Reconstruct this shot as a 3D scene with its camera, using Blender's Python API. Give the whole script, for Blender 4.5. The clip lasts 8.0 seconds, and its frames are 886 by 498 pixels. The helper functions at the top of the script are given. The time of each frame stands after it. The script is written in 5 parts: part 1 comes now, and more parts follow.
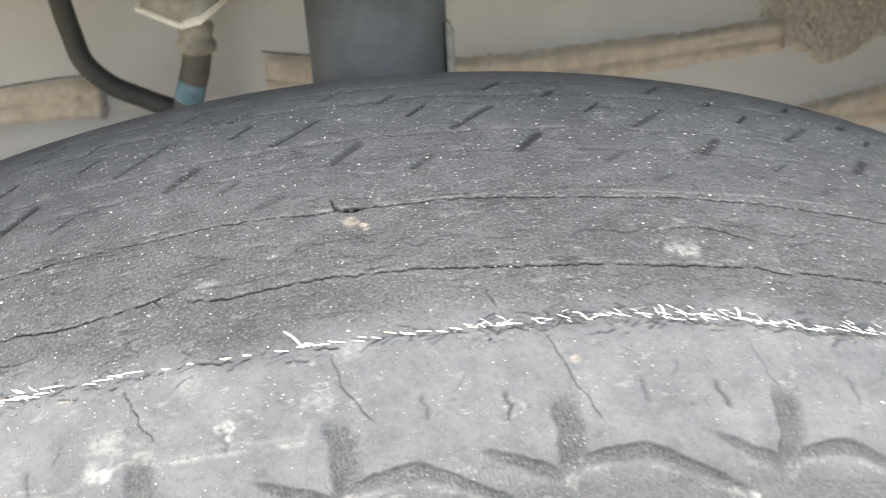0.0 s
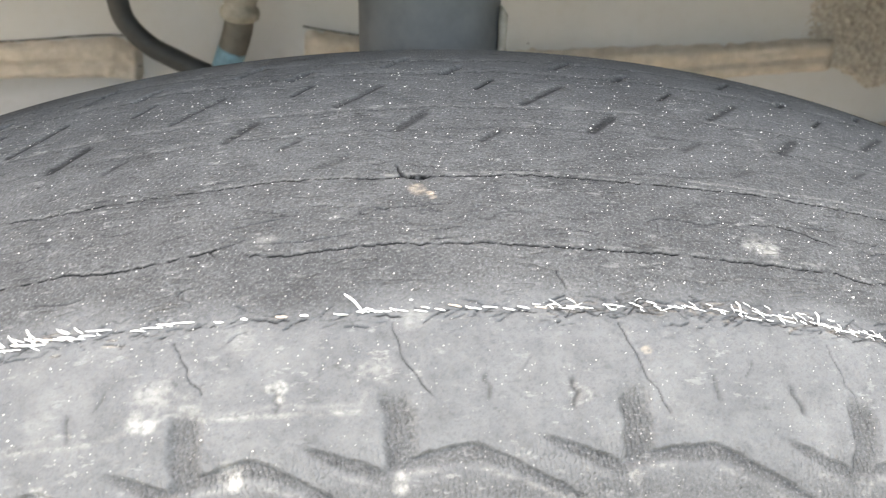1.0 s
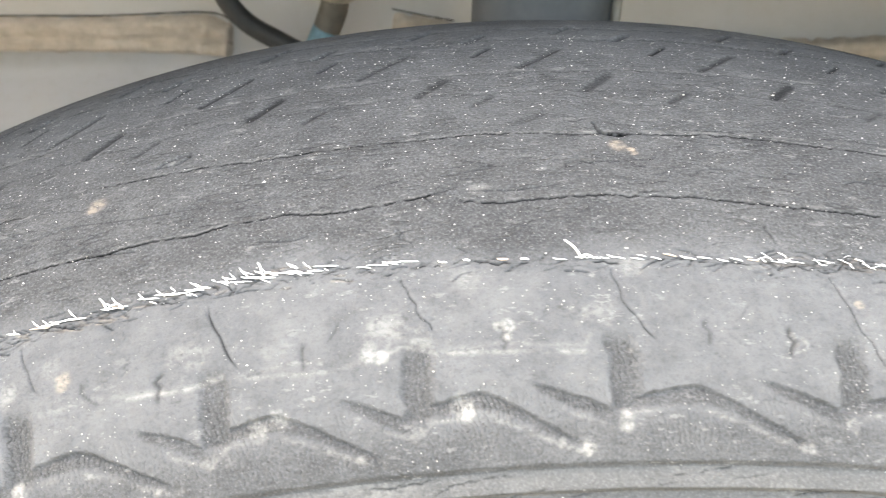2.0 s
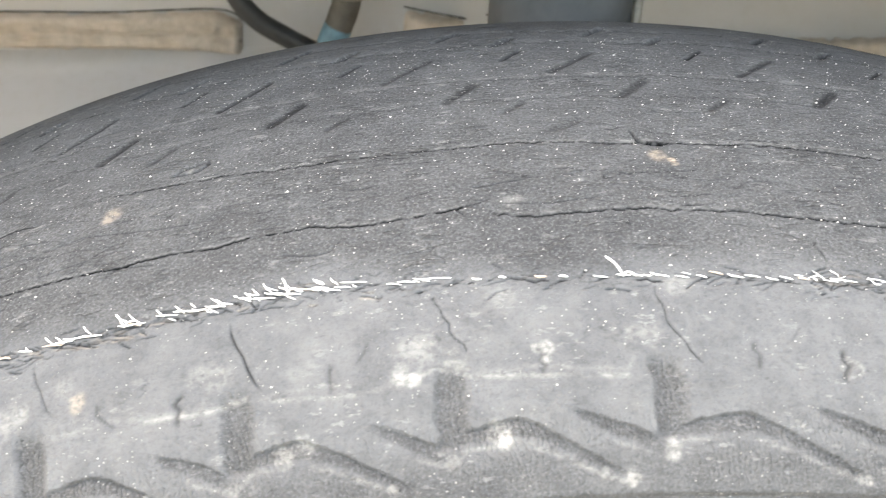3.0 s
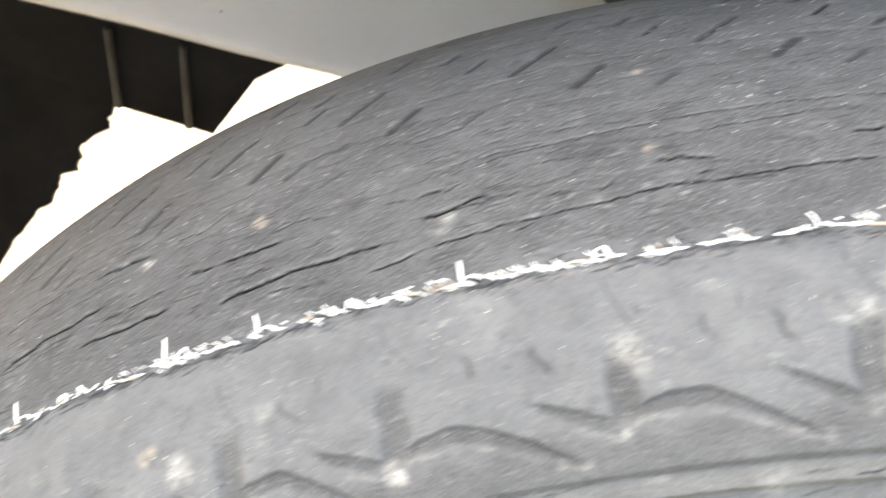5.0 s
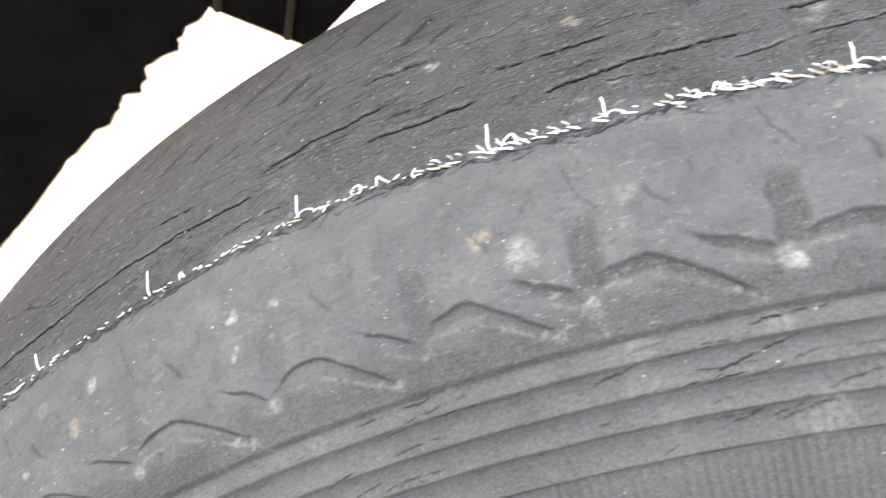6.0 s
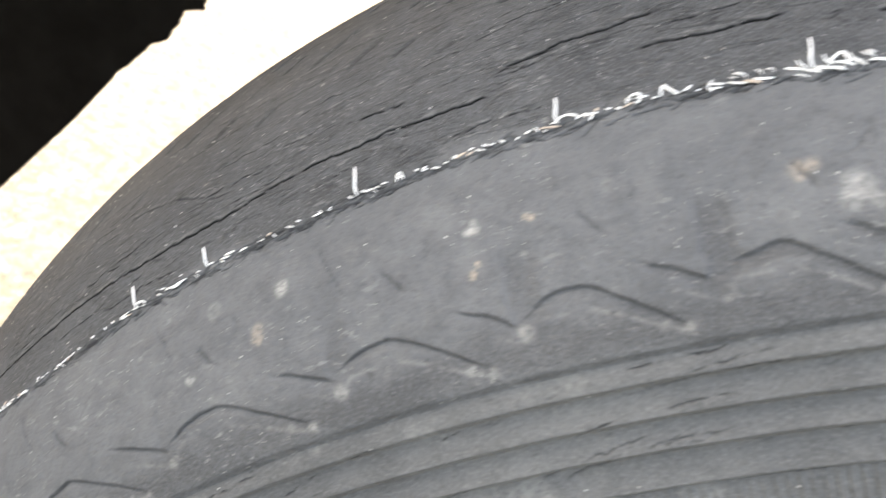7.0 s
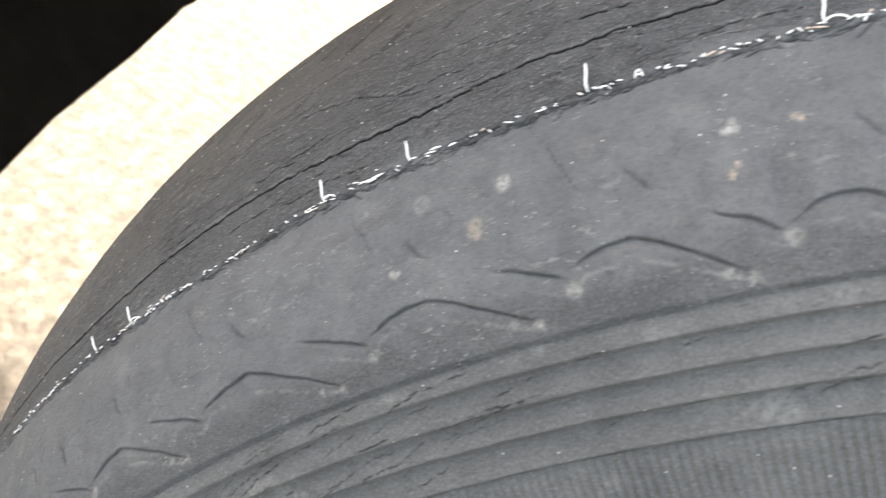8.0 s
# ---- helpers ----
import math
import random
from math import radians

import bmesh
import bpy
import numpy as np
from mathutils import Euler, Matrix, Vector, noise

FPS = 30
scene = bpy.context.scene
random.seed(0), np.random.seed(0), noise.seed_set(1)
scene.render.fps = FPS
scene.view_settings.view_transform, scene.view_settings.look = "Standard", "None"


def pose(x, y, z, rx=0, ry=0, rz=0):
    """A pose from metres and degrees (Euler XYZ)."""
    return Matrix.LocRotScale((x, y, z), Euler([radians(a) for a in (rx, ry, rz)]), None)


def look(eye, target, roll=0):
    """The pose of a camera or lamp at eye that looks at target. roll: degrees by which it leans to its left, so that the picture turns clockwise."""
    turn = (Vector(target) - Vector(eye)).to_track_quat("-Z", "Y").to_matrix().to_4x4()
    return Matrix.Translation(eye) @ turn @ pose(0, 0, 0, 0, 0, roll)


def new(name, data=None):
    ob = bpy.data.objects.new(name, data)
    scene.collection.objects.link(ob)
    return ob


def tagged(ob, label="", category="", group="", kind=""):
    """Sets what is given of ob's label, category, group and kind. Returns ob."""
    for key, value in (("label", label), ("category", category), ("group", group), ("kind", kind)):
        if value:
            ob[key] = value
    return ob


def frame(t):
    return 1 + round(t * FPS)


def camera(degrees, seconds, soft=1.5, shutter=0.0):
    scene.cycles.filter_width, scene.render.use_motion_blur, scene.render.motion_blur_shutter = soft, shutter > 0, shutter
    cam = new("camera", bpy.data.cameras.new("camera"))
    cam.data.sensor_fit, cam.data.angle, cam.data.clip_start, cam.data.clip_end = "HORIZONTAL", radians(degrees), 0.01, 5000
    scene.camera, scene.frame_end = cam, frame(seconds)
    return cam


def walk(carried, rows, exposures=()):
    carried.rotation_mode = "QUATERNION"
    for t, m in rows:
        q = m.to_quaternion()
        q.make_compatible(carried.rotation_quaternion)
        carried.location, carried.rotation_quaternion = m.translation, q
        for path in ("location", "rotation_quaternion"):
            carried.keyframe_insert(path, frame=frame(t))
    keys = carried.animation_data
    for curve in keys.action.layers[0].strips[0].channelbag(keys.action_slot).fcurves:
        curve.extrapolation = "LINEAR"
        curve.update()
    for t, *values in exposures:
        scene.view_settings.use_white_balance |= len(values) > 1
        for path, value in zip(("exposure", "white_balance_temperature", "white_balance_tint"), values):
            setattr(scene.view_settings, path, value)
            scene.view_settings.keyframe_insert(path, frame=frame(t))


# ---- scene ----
cam = camera(55.9, 8.0, soft=1.0, shutter=0.5)
walk(cam, [
    (0.0, pose(0.0134, -0.1007, 0.6714, 60.05, 5.74, -7.51)),
    (0.5, pose(0.0065, -0.0941, 0.6676, 60.42, 3.13, -5.73)),
    (1.0, pose(0.0044, -0.0969, 0.6660, 60.15, 1.58, -4.58)),
    (1.5, pose(-0.0080, -0.1016, 0.6653, 60.23, 0.76, -3.23)),
    (1.7, pose(-0.0175, -0.1034, 0.6632, 60.12, 0.73, -2.56)),
    (2.8, pose(-0.0251, -0.0958, 0.6617, 59.90, 0.66, -1.32)),
    (3.0, pose(-0.0261, -0.0957, 0.6617, 59.76, 0.54, -1.50)),
    (3.5, pose(-0.0530, -0.0958, 0.6586, 59.13, -0.38, -0.26)),
    (4.0, pose(-0.0868, -0.0910, 0.6555, 59.70, -5.73, 2.49)),
    (4.2, pose(-0.1020, -0.0905, 0.6496, 59.59, -7.88, 4.09)),
    (5.3, pose(-0.1825, -0.1037, 0.6093, 58.95, -14.73, 2.17)),
    (5.5, pose(-0.1915, -0.1055, 0.5968, 59.07, -15.73, 2.63)),
    (6.0, pose(-0.2046, -0.1080, 0.5832, 57.94, -16.77, 3.89)),
    (6.5, pose(-0.2177, -0.1008, 0.5728, 56.39, -19.85, 5.34)),
    (7.0, pose(-0.2340, -0.1008, 0.5571, 54.51, -22.75, 7.75)),
    (7.5, pose(-0.2443, -0.1049, 0.5445, 52.82, -24.60, 10.05)),
    (8.0, pose(-0.2553, -0.1068, 0.5348, 51.50, -25.64, 11.05)),
], exposures=[(0.0, 4.40, 10100, 9), (1.0, 4.42, 10100, 9), (3.0, 4.40, 10100, 9), (4.0, 4.38, 10000, 9), (5.3, 4.22, 9600, 9), (6.0, 3.84, 9300, 9), (7.0, 3.58, 9100, 9), (8.0, 3.44, 8900, 9)])
cam.data.dof.use_dof = True
cam.data.dof.focus_distance = 0.135
cam.data.dof.aperture_fstop = 44.0

# ---------------------------------------------------------------- world and light
HUB = 0.300          # height of the wheel's centre over the ground
world = bpy.data.worlds.new("world")
scene.world = world
world.use_nodes = True
wn = world.node_tree
sky = wn.nodes.new("ShaderNodeTexSky")
sky.sky_type = 'NISHITA'
sky.sun_disc = False
sky.sun_elevation = radians(48)
sky.sun_rotation = radians(-20)
sky.air_density, sky.dust_density, sky.ozone_density = 1.0, 6.0, 1.0
wn.nodes["Background"].inputs[1].default_value = 0.15
wn.links.new(sky.outputs[0], wn.nodes["Background"].inputs[0])
sun_data = bpy.data.lights.new("sun", 'SUN')
sun_data.energy, sun_data.angle, sun_data.color = 2.0, radians(3), (1.0, 0.98, 0.95)
sun = new("sun", sun_data)
sun.matrix_world = look((-0.6669, 1.8324, 2.166), (0, 0, 0))


# ---------------------------------------------------------------- materials
def material(name):
    m = bpy.data.materials.new(name)
    m.use_nodes = True
    nt = m.node_tree
    return m, nt, nt.nodes["Principled BSDF"]


def node(nt, kind, **props):
    n = nt.nodes.new(kind)
    for k, v in props.items():
        n.inputs[k.replace("_", " ")].default_value = v
    return n


def noise_node(nt, coord, scale, detail=4.0, rough=0.55):
    n = nt.nodes.new("ShaderNodeTexNoise")
    n.inputs["Scale"].default_value = scale
    n.inputs["Detail"].default_value = detail
    n.inputs["Roughness"].default_value = rough
    nt.links.new(coord, n.inputs["Vector"])
    return n.outputs["Fac"]


def ramp(nt, fac, stops):
    n = nt.nodes.new("ShaderNodeValToRGB")
    e = n.color_ramp.elements
    while len(e) < len(stops):
        e.new(0.5)
    for el, (p, c) in zip(e, stops):
        el.position = p
        el.color = (c, c, c, 1) if isinstance(c, (int, float)) else (*c, 1)
    nt.links.new(fac, n.inputs[0])
    return n.outputs[0]


def mix(nt, fac, a, b, blend='MIX'):
    n = nt.nodes.new("ShaderNodeMix")
    n.data_type, n.blend_type = 'RGBA', blend
    for sock, val in ((0, fac), (6, a), (7, b)):
        if isinstance(val, bpy.types.NodeSocket):
            nt.links.new(val, n.inputs[sock])
        elif isinstance(val, (int, float)):
            n.inputs[sock].default_value = val
        else:
            n.inputs[sock].default_value = (*val, 1)
    return n.outputs[2]


def math_node(nt, op, a, b=None):
    n = nt.nodes.new("ShaderNodeMath")
    n.operation = op
    for i, v in enumerate((a, b)):
        if v is None:
            continue
        if isinstance(v, bpy.types.NodeSocket):
            nt.links.new(v, n.inputs[i])
        else:
            n.inputs[i].default_value = v
    return n.outputs[0]


def coords(nt):
    return nt.nodes.new("ShaderNodeTexCoord").outputs["Object"]


def bump(nt, bsdf, layers):
    """layers: (height socket, strength, distance), chained."""
    prev = None
    for h, s, d in layers:
        b = nt.nodes.new("ShaderNodeBump")
        b.inputs["Strength"].default_value = s
        b.inputs["Distance"].default_value = d
        nt.links.new(h, b.inputs["Height"])
        if prev:
            nt.links.new(prev, b.inputs["Normal"])
        prev = b.outputs[0]
    nt.links.new(prev, bsdf.inputs["Normal"])


def specks(nt, co, scale, size, share):
    """Small separate dots: a mask of the share of the cells that hold one."""
    v = nt.nodes.new("ShaderNodeTexVoronoi")
    v.inputs["Scale"].default_value = scale
    v.inputs["Randomness"].default_value = 1.0
    nt.links.new(co, v.inputs["Vector"])
    dot = math_node(nt, 'LESS_THAN', v.outputs["Distance"], size)
    sep = nt.nodes.new("ShaderNodeSeparateColor")
    nt.links.new(v.outputs["Color"], sep.inputs[0])
    return math_node(nt, 'MULTIPLY', dot, math_node(nt, 'GREATER_THAN', sep.outputs[0], 1 - share))


def rubber(name, base, dusty, dots=True, wear=1.0, rough_skin=1.0):
    """Weathered rubber; the attribute "skin" runs along the tyre (x) and across it (y), in metres."""
    m, nt, b = material(name)
    at = nt.nodes.new("ShaderNodeAttribute")
    at.attribute_name = "skin"
    co = at.outputs["Vector"]

    def stretched(fx, fy):
        n = nt.nodes.new("ShaderNodeVectorMath")
        n.operation = 'MULTIPLY'
        nt.links.new(co, n.inputs[0])
        n.inputs[1].default_value = (fx, fy, 1)
        return n.outputs[0]

    along = stretched(0.9, 1.1)
    big = noise_node(nt, co, 34, 5, 0.62)
    mid = noise_node(nt, along, 210, 6, 0.68)
    fine = noise_node(nt, along, 1000, 4, 0.65)
    grain = noise_node(nt, co, 2300, 3, 0.7)
    patch = noise_node(nt, co, 85, 4, 0.6)
    col = mix(nt, ramp(nt, big, [(0.34, 0), (0.68, 0.8)]), base, dusty)
    col = mix(nt, math_node(nt, 'MULTIPLY', ramp(nt, mid, [(0.46, 0), (0.70, 1)]), 0.5 * wear), col, tuple(c * 1.45 for c in dusty))
    col = mix(nt, math_node(nt, 'MULTIPLY', ramp(nt, mid, [(0.30, 1), (0.46, 0)]), 0.32), col, tuple(c * 0.55 for c in base))
    col = mix(nt, math_node(nt, 'MULTIPLY', ramp(nt, fine, [(0.34, 1), (0.50, 0)]), 0.45 * rough_skin), col, tuple(c * 0.5 for c in base))
    col = mix(nt, math_node(nt, 'MULTIPLY', ramp(nt, grain, [(0.53, 0), (0.65, 1)]), 0.65 * rough_skin), col, tuple(c * 1.75 for c in dusty))
    col = mix(nt, math_node(nt, 'MULTIPLY', ramp(nt, grain, [(0.34, 1), (0.46, 0)]), 0.62 * rough_skin), col, tuple(c * 0.5 for c in base))
    if dots:
        far = nt.nodes.new("ShaderNodeSeparateXYZ")
        nt.links.new(co, far.inputs[0])
        w = nt.nodes.new("ShaderNodeAttribute")
        w.attribute_name = "abraded"
        pale = mix(nt, ramp(nt, mid, [(0.3, 0), (0.7, 1)]), (0.094, 0.095, 0.097), (0.134, 0.135, 0.137))
        pale = mix(nt, math_node(nt, 'MULTIPLY', ramp(nt, fine, [(0.36, 1), (0.5, 0)]), 0.35), pale, (0.066, 0.067, 0.068))
        pale = mix(nt, math_node(nt, 'MULTIPLY', ramp(nt, grain, [(0.36, 1), (0.48, 0)]), 0.45), pale, (0.07, 0.07, 0.07))
        pale = mix(nt, ramp(nt, big, [(0.35, 0.35), (0.6, 0)]), pale, (0.07, 0.073, 0.077))
        pale = mix(nt, ramp(nt, patch, [(0.52, 0), (0.72, 0.28)]), pale, (0.205, 0.203, 0.198))
        col = mix(nt, math_node(nt, 'MULTIPLY', w.outputs["Fac"], ramp(nt, mid, [(0.25, 0.7), (0.5, 1)])), col, pale)
        d = nt.nodes.new("ShaderNodeAttribute")
        d.attribute_name = "dust"
        broken = math_node(nt, 'MULTIPLY', ramp(nt, mid, [(0.40, 0.12), (0.60, 1)]), ramp(nt, fine, [(0.36, 0.25), (0.56, 1)]))
        col = mix(nt, math_node(nt, 'MULTIPLY', d.outputs["Fac"], broken), col, (0.40, 0.385, 0.355))
        t = nt.nodes.new("ShaderNodeAttribute")
        t.attribute_name = "tan"
        col = mix(nt, math_node(nt, 'MULTIPLY', t.outputs["Fac"], ramp(nt, fine, [(0.38, 0.3), (0.58, 1)])), col, (0.42, 0.335, 0.26))
        zone = ramp(nt, noise_node(nt, co, 60, 3), [(0.42, 0.1), (0.62, 1)])
        s1 = math_node(nt, 'MULTIPLY', specks(nt, co, 620, 0.075, 0.16), zone)
        s2 = math_node(nt, 'MULTIPLY', specks(nt, co, 1500, 0.17, 0.22), zone)
        s3 = specks(nt, stretched(0.5, 1.0), 330, 0.05, 0.03)
        scuff = ramp(nt, noise_node(nt, stretched(0.45, 1.0), 620, 4, 0.7), [(0.59, 0), (0.65, 1)])
        col = mix(nt, math_node(nt, 'MULTIPLY', scuff, math_node(nt, 'MULTIPLY', zone, 0.4)), col, (0.27, 0.265, 0.255))
        nick = ramp(nt, noise_node(nt, stretched(0.6, 1.0), 480, 3, 0.6), [(0.28, 1), (0.34, 0)])
        col = mix(nt, math_node(nt, 'MULTIPLY', nick, 0.35), col, (0.03, 0.03, 0.03))
        col = mix(nt, s2, col, (0.30, 0.29, 0.27))
        col = mix(nt, math_node(nt, 'MULTIPLY', s1, 0.8), col, (0.42, 0.405, 0.38))
        col = mix(nt, s3, col, (0.5, 0.485, 0.455))
    else:
        # dried mud and scuffs on the wall
        col = mix(nt, math_node(nt, 'MULTIPLY', ramp(nt, patch, [(0.58, 0), (0.74, 0.7)]), ramp(nt, fine, [(0.4, 0.2), (0.6, 1)])), col, (0.24, 0.235, 0.22))
        col = mix(nt, specks(nt, co, 700, 0.1, 0.10), col, (0.42, 0.41, 0.39))
    # shade inside cracks and sipes and under edges, painted near black and matt
    inner_shade = nt.nodes.new("ShaderNodeAttribute")
    inner_shade.attribute_name = "torn_dark"
    col = mix(nt, math_node(nt, 'MULTIPLY', inner_shade.outputs["Fac"], 0.95), col, (0.004, 0.004, 0.0042))
    # hairline weather cracks: wavy lines that run round the tyre
    vein = noise_node(nt, stretched(0.30, 1.25), 210, 3.0, 0.55)
    away = math_node(nt, 'ABSOLUTE', math_node(nt, 'SUBTRACT', vein, 0.5))
    line = ramp(nt, away, [(0.006, 1), (0.020, 0)])
    where = ramp(nt, noise_node(nt, co, 120, 3, 0.6), [(0.47, 0), (0.56, 1)])
    hair = math_node(nt, 'MULTIPLY', line, where)
    if not dots:
        hair = math_node(nt, 'MULTIPLY', hair, 0.0)
    else:
        hair = math_node(nt, 'MULTIPLY', hair, ramp(nt, math_node(nt, 'ADD', far.outputs[0], 0.5), [(0.36, 0.6), (0.46, 0.35)]))
        keep = nt.nodes.new("ShaderNodeAttribute")
        keep.attribute_name = "crown"
        hair = math_node(nt, 'MULTIPLY', hair, keep.outputs["Fac"])
        # fine slanting lines moulded between the blocks
        mould = nt.nodes.new("ShaderNodeAttribute")
        mould.attribute_name = "mould"
        run = math_node(nt, 'ADD', math_node(nt, 'MULTIPLY', far.outputs[0], 8200.0), math_node(nt, 'MULTIPLY', far.outputs[1], 1800.0))
        hatch = math_node(nt, 'ADD', math_node(nt, 'MULTIPLY', math_node(nt, 'SINE', math_node(nt, 'ADD', run, math_node(nt, 'ADD', math_node(nt, 'MULTIPLY', mid, 30.0), math_node(nt, 'MULTIPLY', fine, 12.0)))), 0.5), 0.5)
        hatch = math_node(nt, 'MULTIPLY', math_node(nt, 'MULTIPLY', hatch, mould.outputs["Fac"]), ramp(nt, patch, [(0.38, 0.15), (0.58, 1)]))
        col = mix(nt, math_node(nt, 'MULTIPLY', hatch, 0.14), col, (0.03, 0.03, 0.03))
    col = mix(nt, math_node(nt, 'MULTIPLY', hair, 0.6), col, (0.016, 0.016, 0.017))
    nt.links.new(col, b.inputs["Base Color"])
    nt.links.new(ramp(nt, mid, [(0.3, 0.68), (0.7, 0.92)]), b.inputs["Roughness"])
    nt.links.new(math_node(nt, 'MULTIPLY', math_node(nt, 'SUBTRACT', 1.0, inner_shade.outputs["Fac"]), 0.2), b.inputs["Specular IOR Level"])
    split = math_node(nt, 'SUBTRACT', 1.0, math_node(nt, 'ADD', hair, math_node(nt, 'MULTIPLY', hatch, 0.28)) if dots else hair)
    bump(nt, b, [(grain, 0.95 * rough_skin, 0.00022), (fine, 0.95 * rough_skin, 0.0004), (mid, 0.6, 0.0008), (split, 0.8, 0.0005)])
    return m


def simple(name, base, rough, metal=0.0, scale=60, vary=0.25, relief=0.3, depth=0.001, spec=0.5):
    m, nt, b = material(name)
    co = coords(nt)
    n1, n2 = noise_node(nt, co, scale, 5, 0.6), noise_node(nt, co, scale * 7, 4, 0.6)
    col = mix(nt, ramp(nt, n1, [(0.35, 0), (0.65, 1)]), tuple(c * (1 - vary) for c in base), tuple(min(1, c * (1 + vary)) for c in base))
    col = mix(nt, math_node(nt, 'MULTIPLY', ramp(nt, n2, [(0.35, 1), (0.55, 0)]), 0.4 * vary), col, tuple(c * 0.4 for c in base))
    nt.links.new(col, b.inputs["Base Color"])
    b.inputs["Metallic"].default_value = metal
    b.inputs["Specular IOR Level"].default_value = spec
    nt.links.new(ramp(nt, n2, [(0.3, max(0.05, rough - 0.08)), (0.7, min(1, rough + 0.08))]), b.inputs["Roughness"])
    bump(nt, b, [(n2, relief, depth)])
    return m


M_TREAD = rubber("worn_rubber", (0.046, 0.0465, 0.0475), (0.078, 0.0785, 0.079))
M_SIDE = rubber("sidewall_rubber", (0.078, 0.078, 0.0775), (0.110, 0.109, 0.107), dots=False, wear=0.6, rough_skin=0.6)
M_WIRE = simple("bare_steel_wire", (0.82, 0.81, 0.79), 0.35, 0.35, 900, 0.08, 0.2, 0.0001)
M_RUSTY = simple("rusting_steel_wire", (0.52, 0.42, 0.34), 0.55, 0.3, 900, 0.2, 0.2, 0.0001)
M_GRIT = simple("pale_grit", (0.46, 0.44, 0.41), 0.8, 0, 300, 0.25, 0.3, 0.0003)
M_RIM = simple("painted_steel", (0.09, 0.09, 0.095), 0.45, 0.6, 40, 0.2)
M_STRUT = simple("blue_grey_paint", (0.082, 0.088, 0.096), 0.72, 0.0, 45, 0.22, 0.2, 0.0006, 0.2)
M_HOSE = simple("black_hose_rubber", (0.024, 0.026, 0.028), 0.6, 0, 90, 0.3, 0.2, 0.0004)
M_RIBHOSE = simple("ribbed_hose_rubber", (0.085, 0.08, 0.072), 0.7, 0, 90, 0.3, 0.2, 0.0004)
M_BLUE = simple("blue_marking_paint", (0.10, 0.22, 0.29), 0.6, 0, 150, 0.25, 0.2, 0.0003)
M_FIT = simple("dusty_plated_steel", (0.25, 0.235, 0.21), 0.55, 0.2, 120, 0.3, 0.3, 0.0005)
M_WHITE = simple("chipped_white_paint", (0.72, 0.7, 0.66), 0.5, 0, 120, 0.12)
M_SEAL = simple("beige_seam_sealer", (0.44, 0.385, 0.33), 0.85, 0, 140, 0.14, 0.5, 0.0015)
M_UNDER = simple("sprayed_underseal", (0.37, 0.34, 0.305), 0.9, 0, 420, 0.25, 0.6, 0.0012)
M_GAP_SHADE = simple("painted_gap_shade", (0.035, 0.032, 0.028), 0.95, 0, 200, 0.3)
M_BLACK = simple("black_plastic", (0.0055, 0.006, 0.0067), 0.8, 0, 30, 0.35, 0.3, 0.001, 0.06)
M_RIB = simple("grey_worn_plastic", (0.020, 0.0185, 0.017), 0.7, 0, 80, 0.3, 0.3, 0.001, 0.3)
M_STONE = simple("pale_gravel", (0.082, 0.080, 0.0785), 0.9, 0, 90, 0.3, 0.2, 0.001)
M_GROUND = simple("sandy_ground", (0.052, 0.051, 0.050), 0.95, 0, 90, 0.4, 0.1, 0.003)


def paint(name):
    m, nt, b = material(name)
    co = coords(nt)
    n1 = noise_node(nt, co, 9, 4, 0.6)
    n2 = noise_node(nt, co, 170, 5, 0.6)
    col = mix(nt, ramp(nt, n1, [(0.35, 0), (0.7, 1)]), (0.43, 0.437, 0.445), (0.37, 0.377, 0.385))
    col = mix(nt, math_node(nt, 'MULTIPLY', ramp(nt, n2, [(0.5, 0), (0.75, 1)]), 0.35), col, (0.36, 0.35, 0.33))
    col = mix(nt, specks(nt, co, 150, 0.1, 0.07), col, (0.05, 0.045, 0.04))
    nt.links.new(col, b.inputs["Base Color"])
    b.inputs["Roughness"].default_value = 0.5
    bump(nt, b, [(n2, 0.2, 0.0006)])
    return m


M_PAINT = paint("dusty_white_paint")


# ---------------------------------------------------------------- mesh helpers
def raw_mesh(name, verts, quads, mat, smooth=True):
    """A mesh from arrays of vertices and quads."""
    me = bpy.data.meshes.new(name)
    me.vertices.add(len(verts))
    me.vertices.foreach_set("co", np.ascontiguousarray(verts, dtype=np.float32).ravel())
    me.loops.add(len(quads) * 4)
    me.loops.foreach_set("vertex_index", np.ascontiguousarray(quads, dtype=np.int32).ravel())
    me.polygons.add(len(quads))
    me.polygons.foreach_set("loop_start", np.arange(0, len(quads) * 4, 4, dtype=np.int32))
    me.polygons.foreach_set("use_smooth", np.full(len(quads), smooth))
    me.update(calc_edges=True)
    me.validate()
    me.materials.append(mat)
    return me


def grid_quads(rows, cols, start=0):
    i = np.arange(rows - 1)[:, None] * cols + np.arange(cols - 1)[None, :] + start
    return np.stack([i, i + cols, i + cols + 1, i + 1], -1).reshape(-1, 4)


def part(name, bm, mat, parent, label=""):
    me = bpy.data.meshes.new(name)
    bm.to_mesh(me)
    bm.free()
    me.materials.append(mat)
    ob = new(name, me)
    ob.parent = parent
    if label:
        ob["label"] = label
    return ob


def part_mesh(name, me, parent, label=""):
    ob = new(name, me)
    ob.parent = parent
    if label:
        ob["label"] = label
    return ob


def thing(name, label, category, group="", kind=""):
    return tagged(new(name), label, category, group, kind)


def bevelled(bm, width, segments=2, angle=30):
    edges = [e for e in bm.edges if len(e.link_faces) == 2 and e.calc_face_angle(0) > radians(angle)]
    bmesh.ops.bevel(bm, geom=edges, offset=width, segments=segments, affect='EDGES', profile=0.6, clamp_overlap=True)
    for f in bm.faces:
        f.smooth = True


